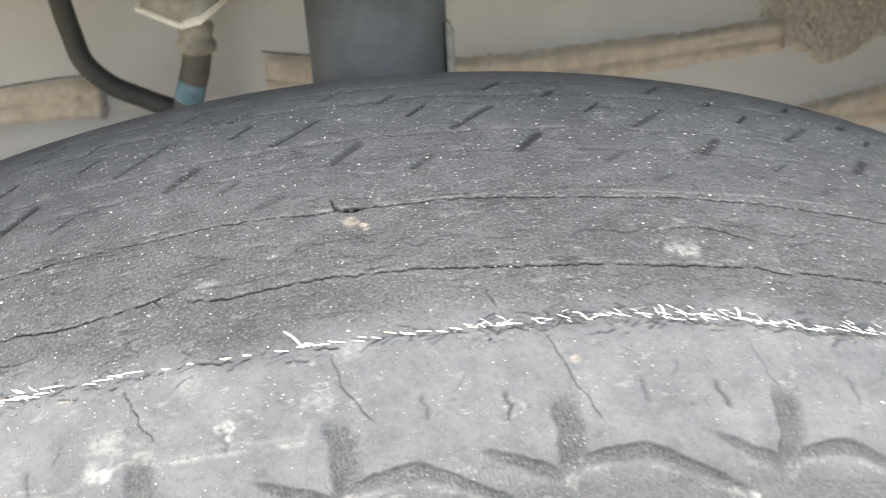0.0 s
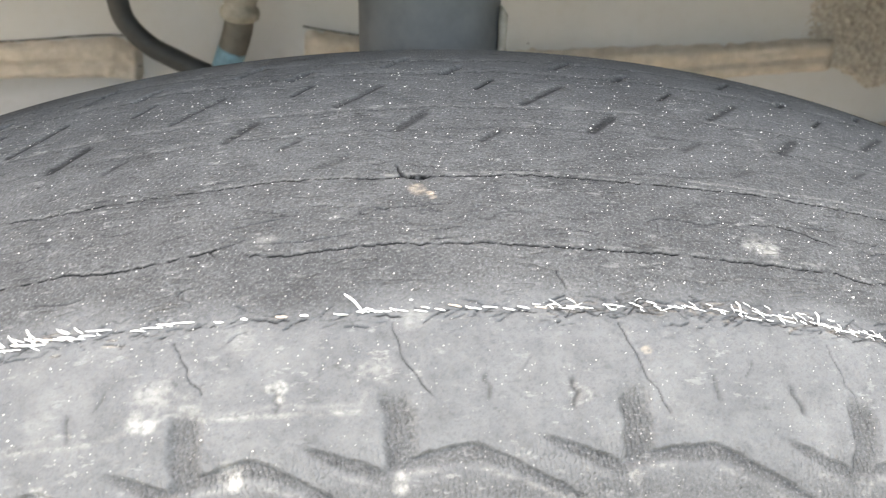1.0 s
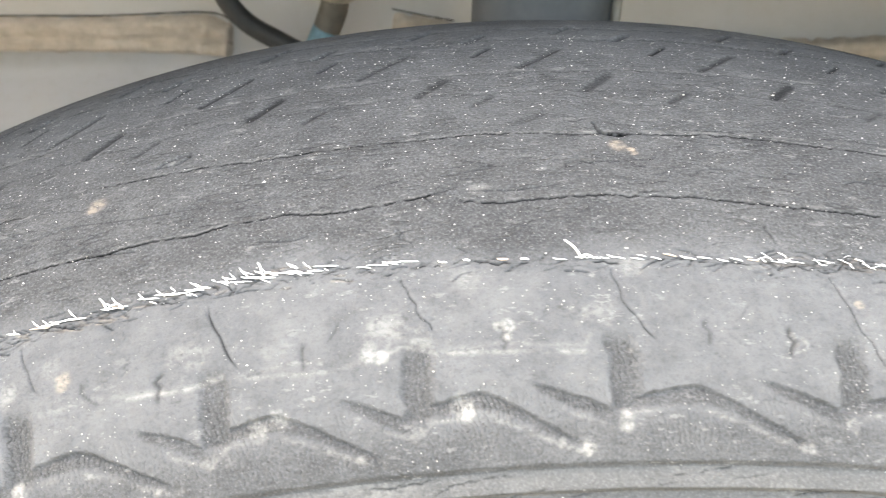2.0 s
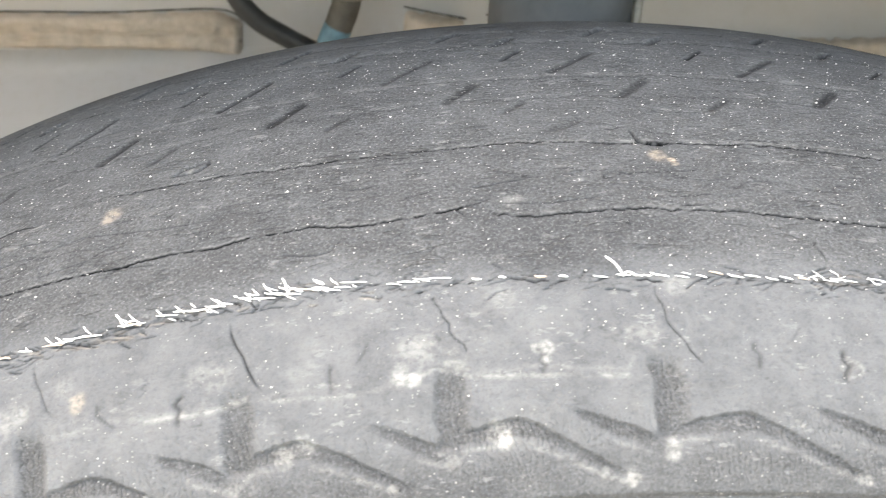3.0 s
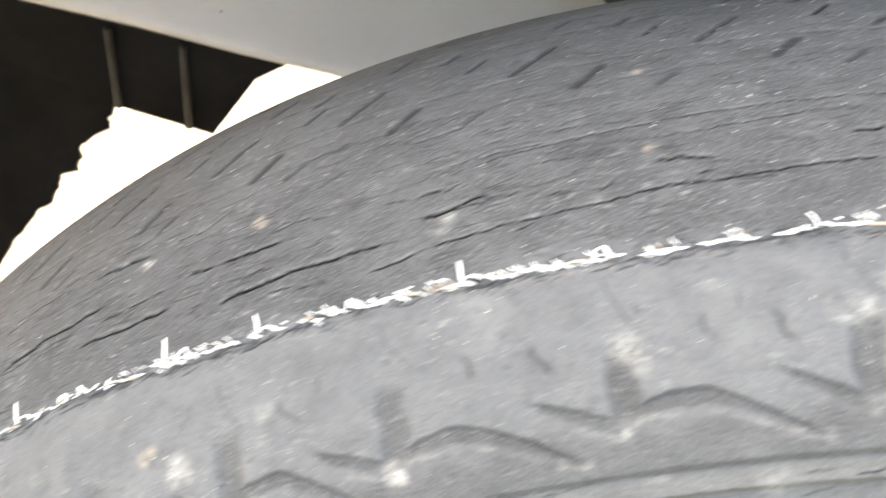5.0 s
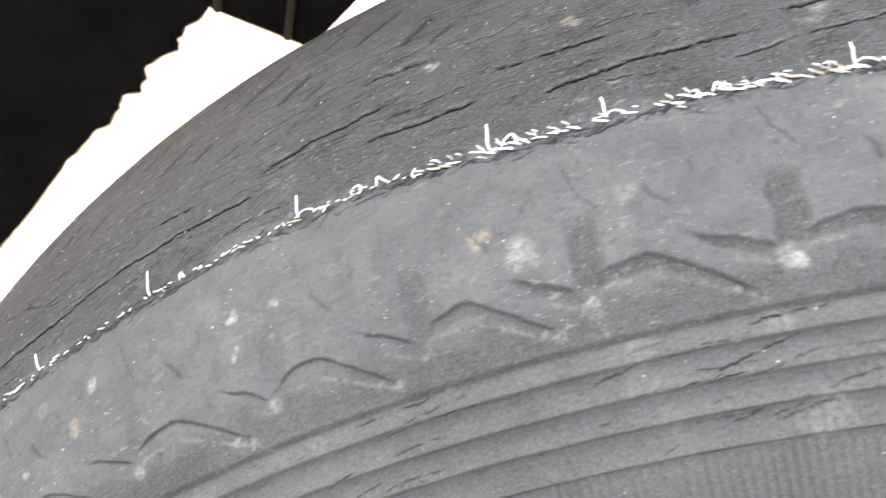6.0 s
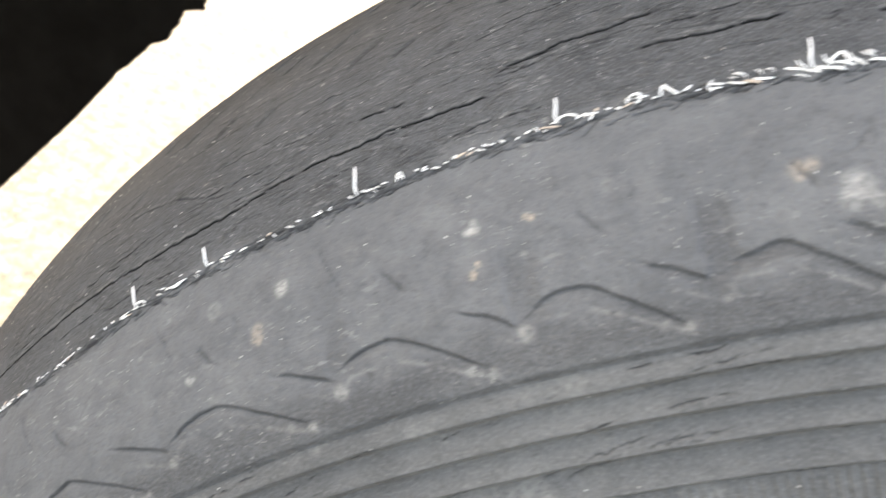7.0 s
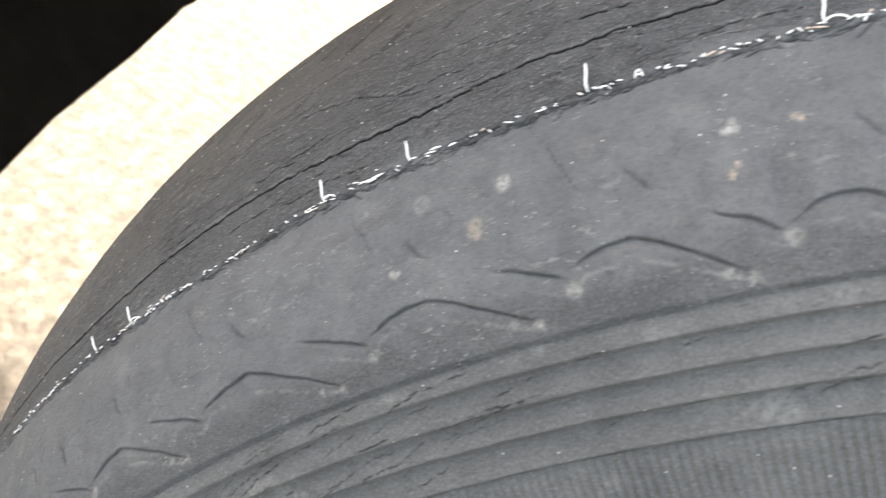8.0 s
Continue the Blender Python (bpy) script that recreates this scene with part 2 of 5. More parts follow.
def tube(bm, pts, radius, sides=12, caps=True, steps=6):
    """A round tube along a smooth line through pts; radius may be a function of 0..1."""
    pts = [Vector(p) for p in pts]
    line = []
    for i in range(len(pts) - 1):
        p0, p1, p2, p3 = pts[max(i - 1, 0)], pts[i], pts[i + 1], pts[min(i + 2, len(pts) - 1)]
        for k in range(steps):
            t = k / steps
            line.append(0.5 * ((2 * p1) + (p2 - p0) * t + (2 * p0 - 5 * p1 + 4 * p2 - p3) * t * t + (3 * p1 - p0 - 3 * p2 + p3) * t ** 3))
    line.append(pts[-1])
    rings, up = [], Vector((0.3, 0.2, 0.9))
    for i, p in enumerate(line):
        d = (line[min(i + 1, len(line) - 1)] - line[max(i - 1, 0)]).normalized()
        a = d.cross(up).normalized()
        b = d.cross(a)
        r = radius(i / (len(line) - 1)) if callable(radius) else radius
        rings.append([bm.verts.new(p + r * (math.cos(2 * math.pi * k / sides) * a + math.sin(2 * math.pi * k / sides) * b)) for k in range(sides)])
    for r0, r1 in zip(rings, rings[1:]):
        for k in range(sides):
            bm.faces.new((r0[k], r0[(k + 1) % sides], r1[(k + 1) % sides], r1[k])).smooth = True
    if caps:
        bm.faces.new(rings[0][::-1])
        bm.faces.new(rings[-1])
    return bm


def lathe(bm, outline, centre, axis, sides=40):
    """outline: (radius, height) pairs round an axis."""
    axis = Vector(axis).normalized()
    a = axis.orthogonal().normalized()
    b = axis.cross(a)
    rings = [[bm.verts.new(Vector(centre) + h * axis + r * (math.cos(2 * math.pi * k / sides) * a + math.sin(2 * math.pi * k / sides) * b))
              for k in range(sides)] for r, h in outline]
    for r0, r1 in zip(rings, rings[1:]):
        for k in range(sides):
            bm.faces.new((r0[k], r0[(k + 1) % sides], r1[(k + 1) % sides], r1[k])).smooth = True
    return bm


# ---------------------------------------------------------------- ground
def ground_sheet():
    n = 70
    side = np.concatenate([-np.geomspace(900, 1.6, 14), np.linspace(-1.5, 1.8, n), np.geomspace(2.0, 900, 14)])
    X, Y = np.meshgrid(side, side)
    Z = 0.0008 * np.sin(9 * X + 2 * Y) * np.sin(7 * Y - 3 * X) * (np.hypot(X, Y) < 6) - 0.004
    Z = np.where((np.abs(X) < 0.2) & (np.abs(Y) < 0.2), -0.004, Z)
    me = raw_mesh("ground", np.stack([X, Y, Z], -1).reshape(-1, 3), grid_quads(len(side), len(side))[:, ::-1], M_GROUND)
    tagged(new("ground", me), "pale sunlit sandy gravel ground beside the wheel", "ground", kind="structure")


def gravel():
    """Loose stones on the ground that shows past the tyre."""
    rng = np.random.default_rng(5)
    base = bmesh.new()
    bmesh.ops.create_icosphere(base, subdivisions=1, radius=1)
    bv = np.array([v.co[:] for v in base.verts])
    bf = np.array([[v.index for v in f.verts] for f in base.faces])
    base.free()
    count = 4200
    px = rng.uniform(-0.75, -0.30, count)
    py = 0.24 + 1.45 * rng.uniform(0, 1, count) ** 1.25
    size = rng.lognormal(math.log(0.0046), 0.5, count).clip(0.0025, 0.010)
    bed = 0.0008 * np.sin(9 * px + 2 * py) * np.sin(7 * py - 3 * px) - 0.004
    jig = 1 + rng.uniform(-0.28, 0.28, (count, len(bv), 1))
    sq = rng.uniform(0.55, 1.15, (count, 1, 3)) * np.array([1.35, 1.35, 0.018])
    ang = rng.uniform(0, 2 * np.pi, count)
    V = bv[None] * jig * sq * size[:, None, None]
    c, s = np.cos(ang)[:, None], np.sin(ang)[:, None]
    V = np.stack([V[..., 0] * c - V[..., 1] * s + px[:, None], V[..., 0] * s + V[..., 1] * c + py[:, None], V[..., 2] + bed[:, None]], -1)
    F = (bf[None] + (np.arange(count) * len(bv))[:, None, None]).reshape(-1, 3)
    me = bpy.data.meshes.new("gravel")
    me.from_pydata(V.reshape(-1, 3).tolist(), [], F.tolist())
    nt = M_STONE.node_tree
    geo = nt.nodes.new("ShaderNodeNewGeometry")
    b = nt.nodes["Principled BSDF"]
    old = b.inputs["Base Color"].links[0].from_socket
    col = mix(nt, 0.8, old, ramp(nt, geo.outputs["Random Per Island"], [(0.0, (0.42, 0.39, 0.37)), (0.3, (0.64, 0.61, 0.58)), (0.65, (0.97, 0.955, 0.935)), (1.0, (0.8, 0.8, 0.8))]), 'MULTIPLY')
    nt.links.new(col, b.inputs["Base Color"])
    me.materials.append(M_STONE)
    tagged(new("gravel", me), "small pale loose stones strewn over the ground", "gravel", kind="stuff")


ground_sheet()
gravel()

# ---------------------------------------------------------------- the tyre
# the tyre's section, from the near bead over the crown to the far bead: mm across, mm from the axle
near_side = [(-12, 160), (-18, 170), (-30, 185), (-39, 205), (-41.5, 222), (-40, 235), (-36, 249), (-33, 260), (-30.2, 269.4), (-28.9, 273.8), (-27.5, 278.1), (-26, 282.4), (-24.4, 286.0)]
crown = [(-21.5, 289.3), (-19.5, 291.8), (-15, 295.7), (-10.8, 299.2), (-7.7, 301.2), (0, 305), (8, 308.5), (16, 311), (24, 312.9), (32, 314.5), (39, 315.3), (48, 316.1), (53, 316.4), (60, 316.5), (70, 315.9)]
far_side = [(80, 314.4), (84, 313), (90, 308.5), (95, 303), (103, 292), (112, 279), (124, 260), (132, 240), (134, 224), (131, 205), (124, 187), (112, 170), (106, 160)]
section = np.array(near_side + crown + far_side) / 1000
py_, pr_ = section[:, 0], section[:, 1]
chord = np.concatenate([[0], np.cumsum(np.hypot(np.diff(py_), np.diff(pr_)))])
dense = np.linspace(0, chord[-1], 6001)
kern = np.exp(-0.5 * (np.arange(-180, 181) / 22.0) ** 2)
kern /= kern.sum()


def smoothed(a):
    pad = np.concatenate([np.full(180, a[0]), a, np.full(180, a[-1])])
    return np.convolve(pad, kern, 'valid')


Y_S, R_S = smoothed(np.interp(dense, chord, py_)), smoothed(np.interp(dense, chord, pr_))
S = np.concatenate([[0], np.cumsum(np.hypot(np.diff(Y_S), np.diff(R_S)))])
TY, TR = np.gradient(Y_S, S), np.gradient(R_S, S)
NY, NR = -TR, TY          # outward normal in the section (towards larger radius on the crown)
first = np.argmin(Y_S)    # the near sidewall's bulge


def s_of_y(y_mm):
    """Arc position along the section for a place across the tread, in mm, between the near bulge and the far one."""
    last = np.argmax(Y_S)
    return np.interp(np.asarray(y_mm) / 1000.0, Y_S[first:last], S[first:last])


def surface(theta, s, inward=0.0):
    """World places for angles (degrees from the top, clockwise from the front) and arc positions."""
    y, r = np.interp(s, S, Y_S), np.interp(s, S, R_S)
    ny, nr = np.interp(s, S, NY), np.interp(s, S, NR)
    y, r = y - inward * ny, r - inward * nr
    t = np.radians(theta)
    return np.stack([r * np.sin(t), y + 0 * t, np.maximum(HUB + r * np.cos(t), -0.002)], -1)


MM = 305 * math.pi / 180   # millimetres along the circumference for a degree


class Field:
    """Depths, in mm, stains and painted crevice shade over a sheet of angles and arc positions."""

    def __init__(self, theta, s):
        self.t, self.s = theta, s * 1000
        self.depth = np.zeros((len(s), len(theta)))
        self.dust = np.zeros_like(self.depth)
        self.tan = np.zeros_like(self.depth)
        self.abraded = np.zeros_like(self.depth)
        self.floor = np.zeros_like(self.depth)
        self.torn_dark = np.zeros_like(self.depth)

    def window(self, t0, t1, s0, s1):
        i0, i1 = np.searchsorted(self.s, [s0, s1])
        j0, j1 = np.searchsorted(self.t, [t0, t1])
        return slice(i0, i1), slice(j0, j1)

    def groove(self, line, half, deep, soft=0.3, lay=None, inner_shade=0.0):
        """A flat-bottomed groove along a line of (degrees, mm across) points."""
        pts = [(t * MM, float(s_of_y(y)) * 1000) for t, y in line]
        m = half + soft + 0.5
        wi, wj = self.window(min(p[0] for p in pts) / MM - m / MM, max(p[0] for p in pts) / MM + m / MM, min(p[1] for p in pts) - m, max(p[1] for p in pts) + m)
        A, B = self.t[wj][None, :] * MM, self.s[wi][:, None]
        if A.size == 0 or B.size == 0:
            return
        dist = np.full((B.shape[0], A.shape[1]), 99.0)
        for (a0, b0), (a1, b1) in zip(pts, pts[1:]):
            L = max((a1 - a0) ** 2 + (b1 - b0) ** 2, 1e-9)
            k = np.clip(((A - a0) * (a1 - a0) + (B - b0) * (b1 - b0)) / L, 0, 1)
            dist = np.minimum(dist, np.hypot(A - a0 - k * (a1 - a0), B - b0 - k * (b1 - b0)))
        v = np.clip((half + soft - dist) / (2 * soft), 0, 1)
        v = v * v * (3 - 2 * v)
        if lay is None:
            self.depth[wi, wj] = np.maximum(self.depth[wi, wj], deep * v)
            # the groove's inner shade goes into the colour mask
            if inner_shade:
                self.torn_dark[wi, wj] = np.maximum(self.torn_dark[wi, wj], inner_shade * v)
        else:
            lay[wi, wj] = np.maximum(lay[wi, wj], deep * v)

    def crack(self, line, deep, half, seed, jitter=0.35, broken=0.25, lip=0.12):
        """A wandering split that runs round the tyre, with a slightly raised lip."""
        rng = np.random.default_rng(seed)
        wi, wj = self.window(line[0][0], line[-1][0], -1e9, 1e9)
        t = self.t[wj]
        if len(t) < 3:
            return
        knots = np.arange(line[0][0] - 1, line[-1][0] + 1.2, 0.16)
        walk_ = rng.normal(0, 1, len(knots))
        fast = np.interp(t, knots, walk_) * jitter * 0.55
        slow = np.interp(t, knots[::6], rng.normal(0, 1, len(knots[::6]))) * jitter
        c = s_of_y(np.interp(t, [p[0] for p in line], [p[1] for p in line])) * 1000 + fast + slow
        amp = np.interp(t, knots, rng.uniform(0, 1, len(knots)))
        amp = np.clip((amp - broken) / 0.3, 0.12, 1) * np.clip((t - t[0]) / 0.5, 0, 1) * np.clip((t[-1] - t) / 0.5, 0, 1)
        d = self.s[:, None] - c[None, :]
        d = d - np.interp(t, np.arange(t[0], t[-1] + 0.1, 0.07), rng.normal(0, 0.07, len(np.arange(t[0], t[-1] + 0.1, 0.07))))[None, :]
        w = np.maximum(0.09, 0.42 * half * (0.5 + 0.5 * amp))
        g = min(0.5, 0.5 * deep) * amp * np.exp(-(d / w) ** 2) - 0.15 * lip * amp * np.exp(-((d - 2.4 * half) / (1.6 * half)) ** 2)
        self.depth[:, wj] += g
        self.dust[:, wj] = np.maximum(self.dust[:, wj], min(0.2, 0.12 * deep) * amp * np.exp(-((d - 2.2 * half) / (0.9 * half)) ** 2))
        # the split is shallow; its shade is painted by this mask
        self.torn_dark[:, wj] = np.maximum(self.torn_dark[:, wj], np.clip(0.95 * deep, 0, 1) * np.clip(1.8 * amp, 0, 1) * np.exp(-(d / np.maximum(1.05 * w, 0.29 if deep >= 1.9 else 0.18 if deep > 1.7 else 0.15 if deep > 1 else 0.115)) ** 4))

    def across(self, t0, y0, t1, y1, deep, half, seed):
        """A split that runs across the tread."""
        rng = np.random.default_rng(seed)
        s0, s1 = sorted((float(s_of_y(y0)) * 1000, float(s_of_y(y1)) * 1000))
        wi, wj = self.window(min(t0, t1) - 0.6, max(t0, t1) + 0.6, s0, s1)
        s = self.s[wi]
        if len(s) < 3:
            return
        ta, tb = (t1, t0) if y1 < y0 else (t0, t1)
        k = (s - s0) / (s1 - s0)
        c = tb + (ta - tb) * (1 - k) ** 1.6 + np.interp(k, np.linspace(0, 1, 7), rng.normal(0, 0.05, 7))
        amp = np.clip(k / 0.2, 0, 1) * np.clip((1 - k) / 0.2, 0, 1)
        d = (self.t[wj][None, :] - c[:, None]) * MM
        self.depth[wi, wj] += 1.2 * deep * amp[:, None] * np.exp(-(d / (0.75 * half)) ** 2)
        # painted shade of the split
        self.torn_dark[wi, wj] = np.maximum(self.torn_dark[wi, wj], np.clip(1.6 * deep, 0, 0.85) * amp[:, None] * np.exp(-(d / (0.62 * half)) ** 2))

    def ledge(self, line, deep, seed, lip=0.12):
        """A worn groove with points (degrees, mm across, mm wide): steep under its upper edge, its floor rising again to the lower edge."""
        rng = np.random.default_rng(seed)
        wi, wj = self.window(line[0][0], line[-1][0], -1e9, 1e9)
        t = self.t[wj]
        if len(t) < 3:
            return
        at = [p[0] for p in line]
        c = s_of_y(np.interp(t, at, [p[1] for p in line])) * 1000
        c = c + np.interp(t, np.linspace(t[0], t[-1], 9), rng.normal(0, 0.10, 9)) + np.interp(t, np.arange(t[0], t[-1] + 0.2, 0.11), rng.normal(0, 0.13, len(np.arange(t[0], t[-1] + 0.2, 0.11))))
        round_ = np.exp(-0.5 * (np.arange(-9, 10) / 1.6) ** 2)
        c = np.convolve(np.pad(c, 9, 'edge'), round_ / round_.sum(), 'valid')
        w = np.interp(t, at, [p[2] for p in line]) * np.interp(t, [-50, -38], [0.85, 1.35])
        n = (c[None, :] - self.s[:, None])
        ends = np.clip((t - t[0]) / 0.5, 0, 1) * np.clip((t[-1] - t) / 0.5, 0, 1)
        amp = ends * np.clip(w / 1.3, 0.35, 1) * (0.8 + 0.2 * np.interp(t, np.linspace(t[0], t[-1], 7), rng.uniform(0, 1, 7)))
        sharp = np.interp(t, [-46, -36], [0.17, 0.42])[None, :]
        k = np.clip((n + 0.45 * sharp) / sharp, 0, 1)
        k = k * k * (3 - 2 * k) * np.clip((w[None, :] - n) / w[None, :], 0, 1) ** 0.8
        v = deep * amp[None, :] * k - lip * amp[None, :] * np.exp(-((n - w[None, :] - 0.1) / 0.4) ** 2)
        self.depth[:, wj] = np.where(np.abs(v) > 1e-4, np.maximum(self.depth[:, wj], v), self.depth[:, wj])
        plain = np.clip((n + 0.2) / 0.4, 0, 1) * np.clip((w[None, :] - n) / 0.5, 0, 1)
        self.floor[:, wj] = np.maximum(self.floor[:, wj], plain * ends[None, :] * np.interp(t, [-48, -36], [0.0, 1.0])[None, :])
        # dark line painted for the shade under the upper edge
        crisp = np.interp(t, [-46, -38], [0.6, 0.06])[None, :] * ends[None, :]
        self.torn_dark[:, wj] = np.maximum(self.torn_dark[:, wj], crisp * np.exp(-((n - 0.04) / 0.13) ** 2))

    def slot(self, c, top, foot, width, deep, seed):
        """A wide worn slot across the shoulder, deepest along one wall."""
        rng = np.random.default_rng(seed)
        s0, s1 = float(s_of_y(foot)) * 1000, float(s_of_y(top)) * 1000
        wi, wj = self.window(c - 0.5, c + width + 0.6, s0 - 1.5, s1 + 1.5)
        a, b = (self.t[wj][None, :] - c), self.s[wi][:, None]
        edge = np.interp(b[:, 0], np.linspace(s0, s1, 7), rng.normal(0, 0.05, 7))[:, None]
        a = a + edge
        side = np.clip((a + 0.06) / 0.14, 0, 1) * np.clip((width - a) / 0.26, 0, 1)
        ends = np.clip((b - s0 + 0.4) / 0.8, 0, 1) * np.clip((s1 - b) / 2.4, 0, 1)
        v = deep * side * ends * np.clip(1.1 - 0.5 * a / width, 0, 1.1)
        self.depth[wi, wj] = np.maximum(self.depth[wi, wj], v)
        self.floor[wi, wj] = np.maximum(self.floor[wi, wj], side * ends * float(np.interp(c, [-50, -32], [0.12, 1.0])))

    def spot(self, lay, t, y, size, strength, seed):
        rng = np.random.default_rng(seed)
        for _ in range(5):
            a, b = t + rng.normal(0, size * 0.35) / MM, float(s_of_y(y)) * 1000 + rng.normal(0, size * 0.3)
            r = size * rng.uniform(0.3, 0.75)
            wi, wj = self.window(a - 3 * r / MM, a + 3 * r / MM, b - 3 * r, b + 3 * r)
            d = np.hypot((self.t[wj][None, :] - a) * MM, self.s[wi][:, None] - b)
            lay[wi, wj] = np.maximum(lay[wi, wj], strength * np.exp(-(d / r) ** 4))


T0, T1 = -84.0, 30.0
# where each pattern block begins, in degrees: the blocks differ in length
BLOCKS = [-83.2, -77.0, -70.8, -64.5, -57.8, -51.8, -46.6, -42.0, -37.5, -32.6, -26.7, -20.9, -15.6, -10.2, -4.9, 0.3, 6.3, 12.6, 18.4, 23.8, 29.5]


# stains: degrees, mm across, size in mm
DUST_SPOTS = [(-2.3, -11.9, 1.3), (-4.5, -12.6, 1.8), (-5.8, -13.2, 2.0), (-5.4, -13.9, 1.5), (-3.5, -19.8, 1.5), (11.0, 7.6, 2.4), (-20.9, -12.6, 3.0), (-26.0, -14.3, 3.2), (-47.1, -10.5, 1.4), (-52.8, -8.5, 1.5), (-32.4, -21.4, 2.2),
              (-37.3, -21.8, 1.6), (-8.6, -19.2, 2.2), (-3.6, -19.4, 1.6), (-40.3, 21.4, 1.5), (-38.7, -15.5, 2.4), (-56.3, -14.9, 1.2), (-41.4, -25.3, 1.8), (-30.4, 7.3, 2.2), (5.1, -13.9, 1.4)]
TAN_SPOTS = [(-24.5, 14.0, 1.2), (-24.1, 34.4, 1.2), (-45.8, -10.6, 0.7), (-47.4, -15.0, 0.6), (-47.2, -14.0, 0.4), (1.5, 17.3, 1.5), (1.9, 16.2, 0.9), (-13.9, 17.2, 2.0), (-14.0, -11.0, 1.5), (-19.0, -14.8, 1.4),
             (-53.9, -13.0, 1.4), (-39.5, -12.4, 1.6), (-36.0, 20.0, 1.6), (7.0, -9.0, 1.0)]


def tread_field(theta, s):
    f = Field(theta, s)
    for k, (c, nxt) in enumerate(zip(BLOCKS, BLOCKS[1:])):
        rng = random.Random(100 + k)
        q = (nxt - c) / 5.5
        fade = rng.uniform(0.9, 1.15) * (1.0 if c < 8 else 0.85)
        # sipes: the last of the pattern on the worn crown
        # strength of the shade painted inside the sipes
        dark = rng.uniform(0.5, 0.72) * float(np.interp(c, [-62, -36], [0.4, 1.0]))
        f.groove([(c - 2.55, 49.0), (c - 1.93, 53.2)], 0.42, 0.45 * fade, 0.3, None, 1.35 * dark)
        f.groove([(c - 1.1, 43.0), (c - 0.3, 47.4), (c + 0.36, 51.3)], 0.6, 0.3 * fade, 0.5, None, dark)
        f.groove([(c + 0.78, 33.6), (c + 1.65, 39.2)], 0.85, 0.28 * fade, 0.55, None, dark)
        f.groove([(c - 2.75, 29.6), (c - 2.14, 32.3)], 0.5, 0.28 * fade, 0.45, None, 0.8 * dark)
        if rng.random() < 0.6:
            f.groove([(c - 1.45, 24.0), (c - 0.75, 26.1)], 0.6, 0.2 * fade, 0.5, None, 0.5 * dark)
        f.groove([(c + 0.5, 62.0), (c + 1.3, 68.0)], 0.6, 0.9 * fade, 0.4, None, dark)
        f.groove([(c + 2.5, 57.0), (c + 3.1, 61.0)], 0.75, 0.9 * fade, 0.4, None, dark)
        # shoulder pattern: a slot, an arm that meets its foot and a bent groove
        f.slot(c - 0.05, -12.6, -20.4, 0.88, float(np.interp(c, [-60, -50, -44, -38], [0.12, 0.3, 0.55, 0.95])) * rng.uniform(0.8, 1.1), 520 + k)
        f.ledge([(c - 2.1 * q, -17.2, 0.5), (c - 1.3 * q, -18.3, 1.3), (c - 0.6 * q, -19.3, 1.6), (c + 0.02, -20.4, 1.5), (c + 0.32, -20.9, 1.0)], (0.7 if c > -38 else 0.75), 540 + k)
        f.ledge([(c + 0.05, -20.6, 0.6), (c + 0.36, -19.7, 0.9), (c + 0.8 * q, -19.0, 1.4), (c + 1.4 * q, -18.5, 1.8), (c + 2.0 * q, -18.3, 1.9), (c + 2.4 * q, -18.9, 1.6), (c + 3.05 * q, -20.1, 1.3), (c + 3.85 * q, -21.6, 1.0), (c + 4.85 * q, -23.5, 0.6)], (0.75 if c > -38 else 0.8), 560 + k)
        # dust along the lower edges, which also paints in their lit highlight
        f.groove([(c + 2.2 * q, -20.6), (c + 3.1 * q, -21.7), (c + 3.9 * q, -22.9), (c + 4.8 * q, -23.9)], 0.12, 0.45, 0.45, f.dust)
        f.groove([(c - 1.0 * q, -20.6), (c + 0.2, -22.0), (c + 0.6, -20.6), (c + 1.3, -20.5)], 0.12, 0.32, 0.45, f.dust)
        # splits that run down from the bared cord
        if (c < -6 or c > 14) and (k > 8 or rng.random() < 0.4):
            f.across(c + 0.25 + rng.uniform(-0.1, 0.1), -4.6, c + 1.05, -12.6 + rng.uniform(-1.5, 0.8), 0.42 if c > -14 else 0.25, 0.22, 600 + k)
        f.across(c + 2.4 + rng.uniform(-0.4, 0.4), -11.2, c + 2.65, -14.6, 0.28, 0.5, 640 + k)
        f.across(c - 1.4 + rng.uniform(-0.4, 0.4), -11.8, c - 1.2, -15.6, 0.35 * (rng.random() < 0.6), 0.6, 680 + k)
        f.across(c + 3.6 + rng.uniform(-0.4, 0.4), -9.5, c + 3.3, -12.0, 0.2, 0.3, 690 + k)
        # pale dirt in the feet of the slots
        f.spot(f.dust, c + 0.25, -21.4, rng.uniform(0.8, 1.5), rng.uniform(0.25, 0.8), 700 + k)
        f.spot(f.dust, c + 4.7 * q, -23.5, rng.uniform(0.6, 1.1), rng.uniform(0.2, 0.6), 740 + k)
        f.spot(f.dust, c + 4.1 * q, -23.0, 0.8, 0.4, 745 + k)
        f.spot(f.dust, c + rng.uniform(0.5, 4), -rng.uniform(5, 12), rng.uniform(1, 2.4), rng.uniform(0.1, 0.25), 750 + k)
        f.spot(f.dust, c + rng.uniform(0, 5), rng.uniform(5, 45), rng.uniform(0.8, 2), rng.uniform(0.08, 0.2), 780 + k)
    # faint circumferential lines where the grooves have worn away
    for y, seed, deep in ((41.0, 21, 0.4), (33.2, 22, 0.35), (57.5, 23, 0.5), (66.0, 24, 0.7)):
        f.crack([(T0, y + 0.6), (-40, y), (0, y), (T1, y)], deep, 0.5, seed, 0.4, 0.05, 0.0)
